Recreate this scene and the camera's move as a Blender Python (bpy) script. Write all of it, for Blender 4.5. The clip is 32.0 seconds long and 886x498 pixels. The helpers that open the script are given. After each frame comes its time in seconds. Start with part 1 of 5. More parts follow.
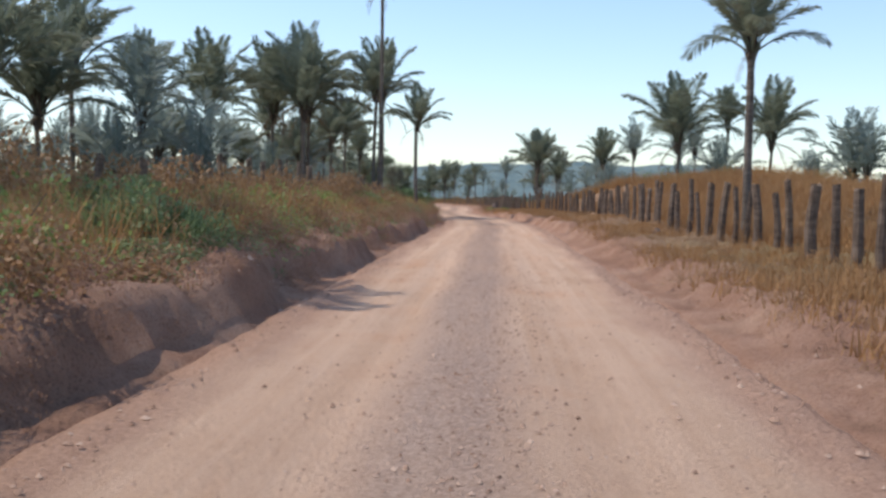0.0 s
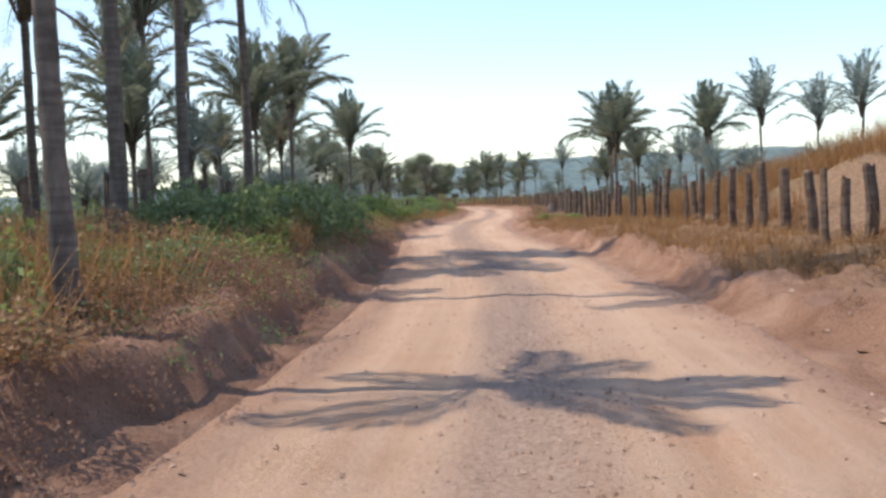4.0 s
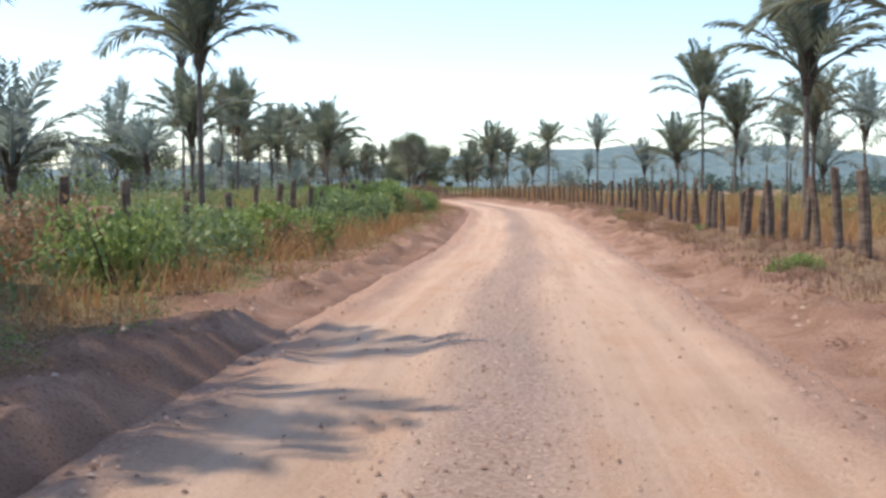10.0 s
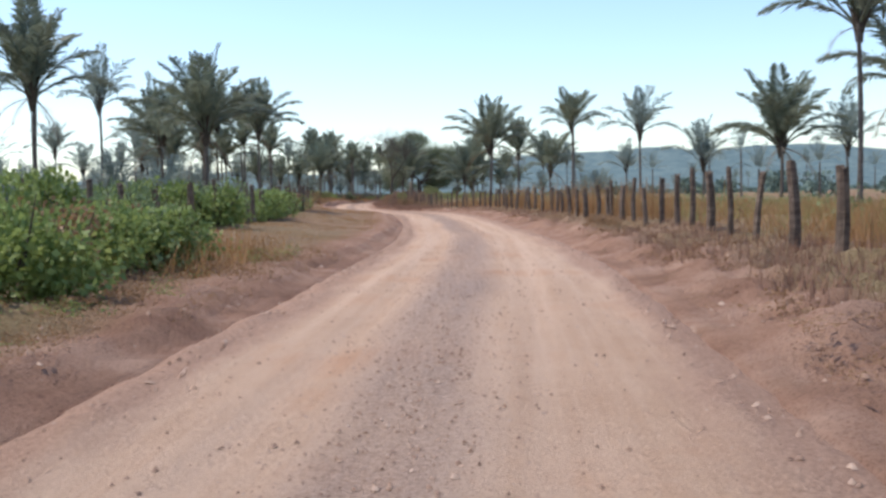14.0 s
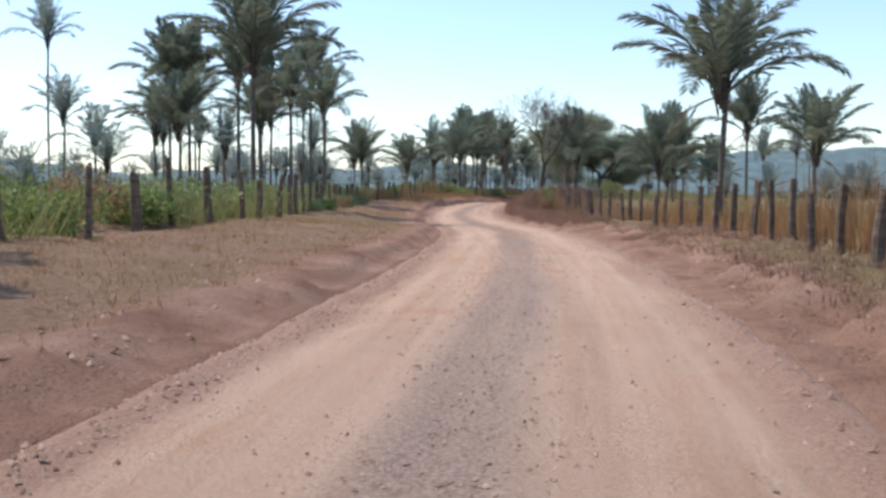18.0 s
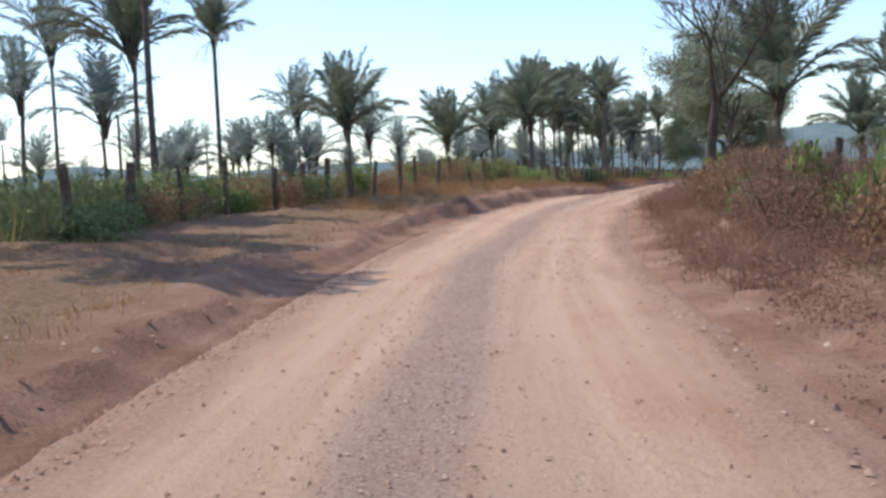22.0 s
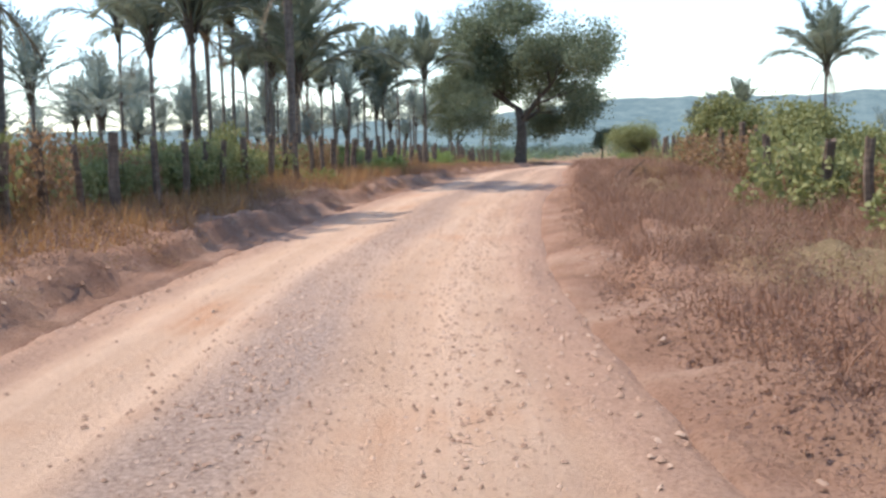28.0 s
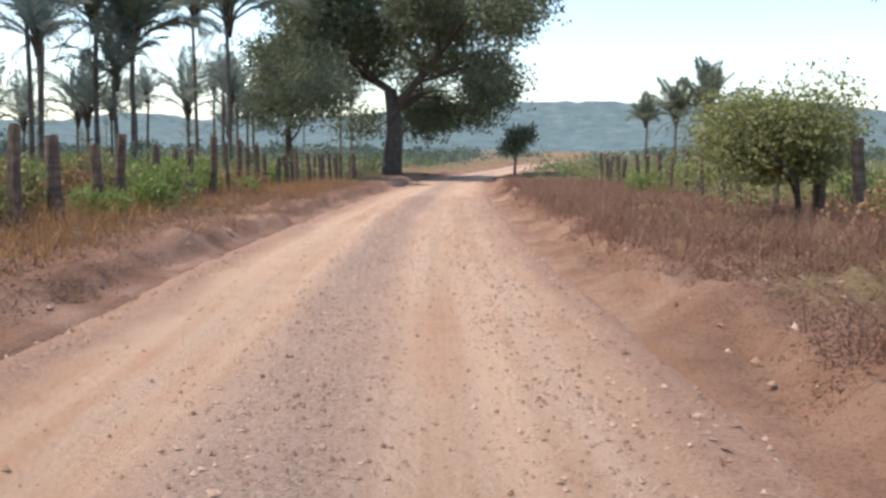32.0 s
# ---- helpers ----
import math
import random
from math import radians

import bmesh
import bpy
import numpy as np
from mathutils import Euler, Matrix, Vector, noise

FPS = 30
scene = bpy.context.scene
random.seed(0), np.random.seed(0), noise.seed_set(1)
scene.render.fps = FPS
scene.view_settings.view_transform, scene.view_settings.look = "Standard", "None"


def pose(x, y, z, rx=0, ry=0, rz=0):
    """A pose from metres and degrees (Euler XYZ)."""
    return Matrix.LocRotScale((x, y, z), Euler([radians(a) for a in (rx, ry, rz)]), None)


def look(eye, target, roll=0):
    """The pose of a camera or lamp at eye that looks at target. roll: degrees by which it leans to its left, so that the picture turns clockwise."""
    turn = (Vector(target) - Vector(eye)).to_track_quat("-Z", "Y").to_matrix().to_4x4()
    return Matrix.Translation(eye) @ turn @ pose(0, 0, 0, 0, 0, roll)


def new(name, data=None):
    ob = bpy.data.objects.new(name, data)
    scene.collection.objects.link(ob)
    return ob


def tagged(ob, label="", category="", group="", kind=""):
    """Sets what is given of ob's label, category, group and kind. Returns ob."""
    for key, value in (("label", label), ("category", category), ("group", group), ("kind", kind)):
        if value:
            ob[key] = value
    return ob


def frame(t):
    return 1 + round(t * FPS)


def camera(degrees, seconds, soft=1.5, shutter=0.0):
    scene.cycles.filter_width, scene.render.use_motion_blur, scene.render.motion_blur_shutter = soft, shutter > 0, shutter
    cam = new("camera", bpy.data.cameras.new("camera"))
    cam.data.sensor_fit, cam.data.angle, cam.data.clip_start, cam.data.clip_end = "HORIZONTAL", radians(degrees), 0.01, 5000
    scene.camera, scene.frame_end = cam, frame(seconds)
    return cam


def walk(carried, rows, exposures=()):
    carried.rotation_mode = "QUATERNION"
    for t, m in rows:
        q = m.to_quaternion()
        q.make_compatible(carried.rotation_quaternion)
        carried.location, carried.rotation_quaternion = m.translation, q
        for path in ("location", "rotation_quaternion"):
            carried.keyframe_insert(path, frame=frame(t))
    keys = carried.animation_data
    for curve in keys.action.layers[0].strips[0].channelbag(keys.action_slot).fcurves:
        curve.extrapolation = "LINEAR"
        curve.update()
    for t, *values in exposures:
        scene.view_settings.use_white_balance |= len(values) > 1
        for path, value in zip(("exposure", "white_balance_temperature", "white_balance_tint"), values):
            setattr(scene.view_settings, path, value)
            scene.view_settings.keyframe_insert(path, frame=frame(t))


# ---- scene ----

# The camera and its drive: seconds, x, y, yaw, pitch, roll; the eye rides EYE above the road.
EYE = 1.6
ROAD_KNOTS = ((-60, -5.5), (-30, -3.4), (0, -0.2), (16, 1.9), (32, 3.8), (48, 5.9), (64, 7.7), (80, 8.2), (96, 8.0), (112, 8.8), (128, 10.5), (144, 12.4), (160, 13.8), (176, 15.0), (192, 15.6), (208, 15.4), (224, 14.7), (240, 13.3), (256, 11.0), (272, 7.2), (288, 4.0), (304, 2.5), (320, 3.0), (336, 3.1), (352, 2.4), (368, 3.3), (384, 5.4), (405, 6.9), (430, 9.6), (465, 14.3), (555, 35.8), (695, 81.4))
RISE_KNOTS = ((-60, 0), (0, 0.05), (16, 0.16), (48, 0.2), (64, 0.05), (80, 0.1), (112, 0.03), (128, 0), (144, -0.2), (160, -0.05), (176, 0.08),
              (208, -0.1), (224, 0.05), (240, 0.02), (256, -0.12), (272, -0.25), (288, -0.15), (304, 0.2), (320, 0.4), (336, 0.1), (352, -0.1),
              (368, 0.1), (384, 0.2), (410, -0.1), (450, -0.6), (520, -1.0), (700, -1.0))
GRID_Y = np.arange(-60.0, 701.0, 1.0)
BLUR = np.exp(-0.5 * (np.arange(-12, 13) / 4.0) ** 2)
BLUR = BLUR / BLUR.sum()


def smoothed(knots):
    ys, vs = zip(*knots)
    return np.convolve(np.pad(np.interp(GRID_Y, ys, vs), 12, mode="reflect", reflect_type="odd"), BLUR, "valid")


CENTRE, RISE = smoothed(ROAD_KNOTS), smoothed(RISE_KNOTS)


def centre(y):
    return np.interp(y, GRID_Y, CENTRE)


def rise(y):
    return np.interp(y, GRID_Y, RISE)


PATH = [
    (0, 0.00, 0.00, -4.32, -2.82, 1.08),
    (0.5, 1.06, 7.96, -4.65, -2.81, 1.12),
    (1, 2.02, 15.72, -5.14, -3.22, 0.07),
    (1.5, 2.80, 22.95, -3.88, -1.61, 0.00),
    (2, 3.46, 29.60, -6.00, -3.09, 0.08),
    (2.5, 4.06, 35.84, -3.65, -1.61, -3.06),
    (4.5, 6.82, 55.18, -0.89, -2.96, -2.01),
    (5, 7.20, 58.48, -1.67, -2.39, -1.44),
    (5.5, 7.53, 62.31, -0.28, -0.94, 0.59),
    (6, 7.82, 66.79, -0.42, -0.94, 1.02),
    (6.5, 7.94, 72.61, -0.26, -0.32, 0.28),
    (7, 7.82, 79.48, 1.81, -1.70, -1.93),
    (7.5, 7.57, 86.57, -0.01, -4.47, 0.91),
    (8, 7.59, 93.11, -1.07, -3.88, -0.57),
    (8.5, 7.89, 98.81, -0.88, -5.66, -0.91),
    (9, 8.23, 104.24, 0.72, -4.47, -1.15),
    (9.5, 8.65, 109.13, 0.11, -4.86, -1.47),
    (10, 9.08, 113.56, -1.51, -3.36, -0.29),
    (10.5, 9.52, 117.85, -2.21, -4.80, -1.00),
    (11, 10.02, 122.70, -3.50, -7.10, 1.33),
    (11.5, 10.73, 127.87, -0.54, -4.99, 0.27),
    (12, 11.47, 133.25, -1.85, -3.40, -1.39),
    (12.5, 12.27, 138.89, -1.37, -2.64, -0.55),
    (13, 13.00, 145.12, -1.04, -3.10, -1.17),
    (13.5, 13.68, 151.21, -0.91, -2.99, -1.19),
    (15.5, 15.80, 178.99, 3.52, -3.29, -0.20),
    (16, 16.00, 185.93, 4.98, -4.44, 1.14),
    (16.5, 15.95, 192.86, 7.10, -4.79, 0.42),
    (17, 15.91, 199.71, 7.85, -4.59, -0.04),
    (17.5, 15.87, 206.51, 8.88, -3.80, -0.05),
    (18, 15.76, 213.30, 9.88, -3.16, 0.29),
    (18.5, 15.55, 220.26, 10.97, -3.35, 1.34),
    (19, 15.14, 227.93, 12.49, -1.61, 1.47),
    (19.5, 14.42, 236.67, 13.64, -1.55, 0.80),
    (20, 13.34, 245.58, 14.95, -3.45, -0.80),
    (20.5, 12.14, 253.20, 15.22, -2.63, -1.53),
    (21, 10.80, 259.58, 15.74, -4.08, -1.16),
    (21.5, 9.36, 265.14, 15.90, -3.36, 0.06),
    (22, 7.93, 270.55, 14.74, -3.67, -2.45),
    (22.5, 6.58, 276.27, 11.70, -3.49, -2.83),
    (23, 5.45, 281.71, 9.21, -4.46, -3.65),
    (23.5, 4.53, 286.39, 6.37, -4.24, -2.79),
    (24, 3.74, 291.17, 3.13, -5.51, 0.93),
    (24.5, 3.13, 296.07, 0.33, -3.22, 1.12),
    (26.5, 4.13, 320.18, -1.40, -4.50, 3.33),
    (27, 4.23, 326.53, 0.05, -5.01, 0.03),
    (27.5, 4.22, 332.80, 1.90, -3.63, -0.11),
    (28, 4.15, 338.83, 1.87, -5.52, -1.26),
    (28.5, 3.97, 344.43, 1.58, -3.28, -1.00),
    (29, 3.79, 349.82, 0.51, -2.64, 0.41),
    (29.5, 3.85, 355.33, -1.41, -2.85, -1.57),
    (30, 3.98, 361.43, -1.60, -4.11, -2.17),
    (30.5, 4.57, 368.00, -1.08, -3.86, 1.33),
    (31, 5.13, 374.19, -2.48, -3.95, 0.71),
    (31.5, 5.66, 379.95, -4.48, -4.58, 0.00),
    (32, 6.19, 385.66, -5.27, -5.52, 0.38),
]


def seat(t, x, y, yaw, pitch, roll):
    eye = Vector((x, y, float(rise(y)) + EYE))
    a, b = radians(yaw), radians(pitch)
    ahead = Vector((-math.sin(a) * math.cos(b), math.cos(a) * math.cos(b), math.sin(b)))
    return t, look(eye, eye + ahead, roll)


cam = camera(46.0, 32.0, soft=2.9)
EXPOSURES = ((0, 0.83, 6550, 11), (1, 1.12, 6900, 12), (9, 1.14, 6700, 11), (11, 1.38, 6650, 11), (12, 1.24, 6650, 11), (14, 0.95, 6350, 11), (20, 0.94, 6350, 11), (23, 1.04, 6450, 11),
             (26, 1.24, 6700, 10), (27, 1.28, 6700, 10), (28, 1.48, 6600, 10), (29, 1.30, 6600, 10), (30, 1.06, 6600, 10), (31, 1.06, 6700, 10), (32, 1.20, 6800, 11))
walk(cam, [seat(*row) for row in PATH], EXPOSURES)

# ---- light: a clear, hazy dry-season morning, the sun to the left of the road ----
SUN_UP, SUN_TURN = 56.0, 283.0  # degrees above the horizon; compass turn from the way ahead, clockwise
world = bpy.data.worlds.new("sky")
scene.world = world
world.use_nodes = True
wn = world.node_tree.nodes
sky = wn.new("ShaderNodeTexSky")
sky.sky_type, sky.sun_disc = "NISHITA", False
sky.sun_elevation, sky.sun_rotation = radians(SUN_UP), radians(SUN_TURN)
sky.air_density, sky.dust_density, sky.ozone_density = 1.0, 0.55, 3.0
wn["Background"].inputs[1].default_value = 0.118
world.node_tree.links.new(sky.outputs[0], wn["Background"].inputs[0])
sun = new("sun", bpy.data.lights.new("sun", "SUN"))
sun.data.energy, sun.data.angle, sun.data.color = 1.92, radians(0.6), (1.0, 0.92, 0.81)
_a, _e = radians(SUN_TURN), radians(SUN_UP)
SUN_WAY = Vector((math.sin(_a) * math.cos(_e), math.cos(_a) * math.cos(_e), math.sin(_e)))
sun.matrix_world = look(SUN_WAY * 100, (0, 0, 0))


# ---- materials ----
def material(name, rough=0.9, spec=0.2):
    m = bpy.data.materials.new(name)
    m.use_nodes = True
    b = m.node_tree.nodes["Principled BSDF"]
    b.inputs["Roughness"].default_value = rough
    b.inputs["Specular IOR Level"].default_value = spec
    return m, m.node_tree.nodes, m.node_tree.links, b


def ramp(nodes, links, source, stops):
    r = nodes.new("ShaderNodeValToRGB")
    while len(r.color_ramp.elements) < len(stops):
        r.color_ramp.elements.new(0.5)
    for e, (at, c) in zip(r.color_ramp.elements, stops):
        e.position, e.color = at, (*c, 1) if len(c) == 3 else c
    links.new(source, r.inputs[0])
    return r.outputs[0]


def noise_out(nodes, links, coord, scale, detail=4.0, rough=0.6, stretch=None):
    if stretch:
        mp = nodes.new("ShaderNodeMapping")
        mp.inputs["Scale"].default_value = stretch
        links.new(coord, mp.inputs[0])
        coord = mp.outputs[0]
    n = nodes.new("ShaderNodeTexNoise")
    n.inputs["Scale"].default_value, n.inputs["Detail"].default_value, n.inputs["Roughness"].default_value = scale, detail, rough
    links.new(coord, n.inputs["Vector"])
    return n.outputs["Fac"]


def mixed(nodes, links, fac, a, b, how="MIX"):
    m = nodes.new("ShaderNodeMix")
    m.data_type, m.blend_type = "RGBA", how
    for socket, value in ((m.inputs[0], fac), (m.inputs[6], a), (m.inputs[7], b)):
        if hasattr(value, "links"):
            links.new(value, socket)
        else:
            socket.default_value = value if not isinstance(value, tuple) else (*value, 1)
    return m.outputs[2]


def bump(nodes, links, height, b, strength, distance):
    n = nodes.new("ShaderNodeBump")
    n.inputs["Strength"].default_value, n.inputs["Distance"].default_value = strength, distance
    links.new(height, n.inputs["Height"])
    links.new(n.outputs[0], b.inputs["Normal"])


def make_road_material():
    m, n, l, b = material("dusty_laterite_road", 0.95, 0.1)
    uv = n.new("ShaderNodeUVMap").outputs[0]
    pos = n.new("ShaderNodeNewGeometry").outputs["Position"]
    sep = n.new("ShaderNodeSeparateXYZ")
    l.new(uv, sep.inputs[0])
    base = ramp(n, l, noise_out(n, l, pos, 0.35, 6), ((0.3, (0.47, 0.295, 0.19)), (0.5, (0.54, 0.355, 0.24)), (0.72, (0.50, 0.27, 0.155))))
    streak = noise_out(n, l, uv, 1.0, 6, 0.65, (2.6, 0.07, 1))
    base = mixed(n, l, ramp(n, l, streak, ((0.38, (0, 0, 0)), (0.62, (0.8, 0.8, 0.8)))), base, (0.61, 0.42, 0.30))
    # greyer gravel lies loose between the wheel tracks
    band = n.new("ShaderNodeMapRange")
    dist = n.new("ShaderNodeMath")
    dist.operation = "ABSOLUTE"
    off = n.new("ShaderNodeMath")
    off.operation = "ADD"
    off.inputs[1].default_value = 0.25
    wob = n.new("ShaderNodeMath")
    wob.operation = "MULTIPLY_ADD"
    l.new(noise_out(n, l, uv, 1.0, 2, 0.5, (0.2, 0.12, 1)), wob.inputs[0])
    wob.inputs[1].default_value = 0.9
    l.new(sep.outputs[0], wob.inputs[2])
    l.new(wob.outputs[0], off.inputs[0])
    off.inputs[1].default_value = -0.3
    l.new(off.outputs[0], dist.inputs[0])
    l.new(dist.outputs[0], band.inputs[0])
    band.inputs[1].default_value, band.inputs[2].default_value, band.inputs[3].default_value, band.inputs[4].default_value = 0.25, 0.7, 1.5, 0.0
    grit = noise_out(n, l, pos, 26.0, 3, 0.7)
    gritty = ramp(n, l, grit, ((0.35, (0.22, 0.15, 0.12)), (0.62, (0.47, 0.345, 0.275))))
    k = n.new("ShaderNodeMath")
    k.operation = "MULTIPLY"
    l.new(band.outputs[0], k.inputs[0])
    l.new(noise_out(n, l, uv, 1.0, 3, 0.6, (0.5, 0.1, 1)), k.inputs[1])
    base = mixed(n, l, k.outputs[0], base, gritty)
    side = n.new("ShaderNodeMapRange")
    l.new(sep.outputs[0], (ab := n.new("ShaderNodeMath")).inputs[0])
    ab.operation = "ABSOLUTE"
    ragged = n.new("ShaderNodeMath")
    ragged.operation = "MULTIPLY_ADD"
    l.new(noise_out(n, l, uv, 1.0, 4, 0.65, (0.8, 0.25, 1)), ragged.inputs[0])
    ragged.inputs[1].default_value = 1.2
    l.new(ab.outputs[0], ragged.inputs[2])
    l.new(ragged.outputs[0], side.inputs[0])
    side.inputs[1].default_value, side.inputs[2].default_value, side.inputs[4].default_value = 2.35, 2.85, 0.9
    shoulder = ramp(n, l, grit, ((0.3, (0.29, 0.165, 0.112)), (0.65, (0.49, 0.31, 0.22))))
    base = mixed(n, l, side.outputs[0], base, shoulder)
    specks = ramp(n, l, noise_out(n, l, pos, 60.0, 2, 0.5), ((0.28, (0.55, 0.5, 0.47)), (0.42, (1, 1, 1))))
    base = mixed(n, l, 0.6, base, specks, "MULTIPLY")
    l.new(base, b.inputs["Base Color"])
    bump(n, l, noise_out(n, l, pos, 16.0, 7, 0.75), b, 0.9, 0.045)
    return m


def make_earth_material():
    m, n, l, b = material("red_brown_earth", 0.97, 0.05)
    pos = n.new("ShaderNodeNewGeometry").outputs["Position"]
    soil = ramp(n, l, noise_out(n, l, pos, 0.6, 7, 0.65), ((0.3, (0.25, 0.135, 0.09)), (0.5, (0.38, 0.22, 0.15)), (0.7, (0.50, 0.32, 0.23))))
    dry = ramp(n, l, noise_out(n, l, pos, 9.0, 4, 0.7), ((0.35, (0.22, 0.13, 0.08)), (0.65, (0.41, 0.28, 0.185))))
    at = n.new("ShaderNodeAttribute")
    at.attribute_name = "cover"
    patch = n.new("ShaderNodeMath")
    patch.operation = "MULTIPLY_ADD"
    l.new(noise_out(n, l, pos, 0.9, 5, 0.7), patch.inputs[0])
    patch.inputs[1].default_value = 1.4
    patch.inputs[2].default_value = -0.7
    add = n.new("ShaderNodeMath")
    add.use_clamp = True
    l.new(patch.outputs[0], add.inputs[0])
    l.new(at.outputs["Fac"], add.inputs[1])
    base = mixed(n, l, add.outputs[0], soil, dry)
    green = ramp(n, l, noise_out(n, l, pos, 0.05, 3, 0.5), ((0.42, (0, 0, 0)), (0.62, (0.55, 0.55, 0.55))))
    g2 = n.new("ShaderNodeMath")
    g2.operation = "MULTIPLY"
    l.new(green, g2.inputs[0])
    l.new(at.outputs["Fac"], g2.inputs[1])
    base = mixed(n, l, g2.outputs[0], base, (0.20, 0.18, 0.07))
    crumbs = ramp(n, l, noise_out(n, l, pos, 34.0, 3, 0.65), ((0.32, (0.45, 0.42, 0.4)), (0.5, (1, 1, 1)), (0.68, (1, 1, 1))))
    base = mixed(n, l, 0.75, base, crumbs, "MULTIPLY")
    l.new(base, b.inputs["Base Color"])
    lumps = n.new("ShaderNodeMath")
    lumps.operation = "MULTIPLY_ADD"
    l.new(noise_out(n, l, pos, 19.0, 5, 0.7), lumps.inputs[0])
    lumps.inputs[1].default_value = 0.45
    l.new(noise_out(n, l, pos, 5.0, 8, 0.75), lumps.inputs[2])
    bump(n, l, lumps.outputs[0], b, 0.9, 0.1)
    return m


def make_leaf_material(name, dark, light, rough=0.55, through_light=0.35, per="island"):
    m, n, l, b = material(name, rough, 0.25)
    if per == "island":
        rnd = n.new("ShaderNodeNewGeometry").outputs["Random Per Island"]
    else:
        rnd = n.new("ShaderNodeObjectInfo").outputs["Random"]
    pos = n.new("ShaderNodeNewGeometry").outputs["Position"]
    col = mixed(n, l, rnd, dark, light)
    col = mixed(n, l, ramp(n, l, noise_out(n, l, pos, 0.7, 3), ((0.35, (0, 0, 0)), (0.65, (0.6, 0.6, 0.6)))), col, tuple(0.5 * (p + q) * 1.25 for p, q in zip(dark, light)))
    l.new(col, b.inputs["Base Color"])
    tr = n.new("ShaderNodeBsdfTranslucent")
    l.new(col, tr.inputs[0])
    mx = n.new("ShaderNodeMixShader")
    mx.inputs[0].default_value = through_light
    l.new(b.outputs[0], mx.inputs[1])
    l.new(tr.outputs[0], mx.inputs[2])
    l.new(mx.outputs[0], n["Material Output"].inputs[0])
    return m


def make_bark_material(name, dark, light, scale=6.0):
    m, n, l, b = material(name, 0.9, 0.15)
    tc = n.new("ShaderNodeNewGeometry").outputs["Position"]
    f = noise_out(n, l, tc, scale, 6, 0.7, (1, 1, 0.25))
    ring = noise_out(n, l, tc, 4.0, 3, 0.6, (0.4, 0.4, 3.0))
    col = ramp(n, l, f, ((0.3, dark), (0.7, light)))
    col = mixed(n, l, ramp(n, l, ring, ((0.4, (0, 0, 0)), (0.6, (0.5, 0.5, 0.5)))), col, tuple(0.6 * c for c in dark))
    l.new(col, b.inputs["Base Color"])
    bump(n, l, f, b, 0.8, 0.03)
    return m


ROAD_MAT = make_road_material()
EARTH = make_earth_material()
FROND = make_leaf_material("palm_leaf", (0.115, 0.14, 0.10), (0.26, 0.285, 0.205), 0.42, 0.45)
# far crowns: leaf coloured paler and bluer to stand for haze in the air
FROND_FAR = make_leaf_material("haze_tinted_palm_leaf", (0.17, 0.215, 0.195), (0.28, 0.325, 0.285), 0.6, 0.4)
FROND_DEAD = make_leaf_material("dead_palm_leaf", (0.17, 0.12, 0.075), (0.30, 0.235, 0.16), 0.8, 0.2)
SHEATH = make_bark_material("palm_leaf_bases", (0.055, 0.045, 0.035), (0.17, 0.135, 0.10), 9.0)
TRUNK = make_bark_material("palm_trunk", (0.10, 0.082, 0.068), (0.25, 0.21, 0.175), 7.0)
BARK = make_bark_material("tree_bark", (0.065, 0.052, 0.042), (0.17, 0.14, 0.115), 5.0)
LOG_WOOD = make_bark_material("sawn_log_wood", (0.30, 0.20, 0.14), (0.50, 0.37, 0.27), 6.0)
POST = make_bark_material("weathered_fence_wood", (0.085, 0.06, 0.045), (0.29, 0.21, 0.155), 11.0)
SHRUB = make_leaf_material("shrub_leaf", (0.118, 0.168, 0.047), (0.347, 0.414, 0.134))
SHRUB_DARK = make_leaf_material("dark_shrub_leaf", (0.112, 0.161, 0.070), (0.273, 0.329, 0.147))
SHRUB_DRY = make_leaf_material("dry_shrub_leaf", (0.192, 0.108, 0.054), (0.408, 0.252, 0.132))
SHRUB_RUST = make_leaf_material("rusty_weed_leaf", (0.18, 0.10, 0.066), (0.36, 0.22, 0.15), 0.8)
SHRUB_PALE = make_leaf_material("pale_scrub_leaf", (0.150, 0.169, 0.062), (0.362, 0.350, 0.150))
TREE_LEAF = make_leaf_material("tree_leaf", (0.096, 0.120, 0.072), (0.228, 0.252, 0.150))
TREE_PALE = make_leaf_material("pale_tree_leaf", (0.15, 0.175, 0.10), (0.37, 0.385, 0.26))
GRASS_DRY = make_leaf_material("dry_grass_blade", (0.25, 0.125, 0.05), (0.47, 0.275, 0.125), 0.8, 0.35)
GRASS_RED = make_leaf_material("rusty_grass_blade", (0.19, 0.105, 0.068), (0.37, 0.22, 0.15), 0.8, 0.35)
GRASS_GREEN = make_leaf_material("green_grass_blade", (0.172, 0.178, 0.057), (0.380, 0.345, 0.138), 0.8, 0.35)
# the bluish cast of this leaf imitates air haze over far woods
FAR_WOOD = make_leaf_material("haze_tinted_wood_leaf", (0.098, 0.140, 0.119), (0.182, 0.231, 0.182), 0.9, 0.2)


def make_stone_material(name="loose_laterite_stone", lift=1.0):
    m, n, l, b = material(name, 0.9, 0.1)
    rnd = n.new("ShaderNodeNewGeometry").outputs["Random Per Island"]
    l.new(ramp(n, l, rnd, ((0.0, (0.20 * lift, 0.12 * lift, 0.085 * lift)), (0.5, (0.35 * lift, 0.225 * lift, 0.16 * lift)), (1.0, (0.52 * lift, 0.37 * lift, 0.28 * lift)))), b.inputs["Base Color"])
    return m


STONE = make_stone_material()
PALE_STONE = make_stone_material("pale_dusty_laterite_stone", 1.1)
MOUND = make_bark_material("termite_earth", (0.11, 0.08, 0.065), (0.22, 0.16, 0.135), 9.0)


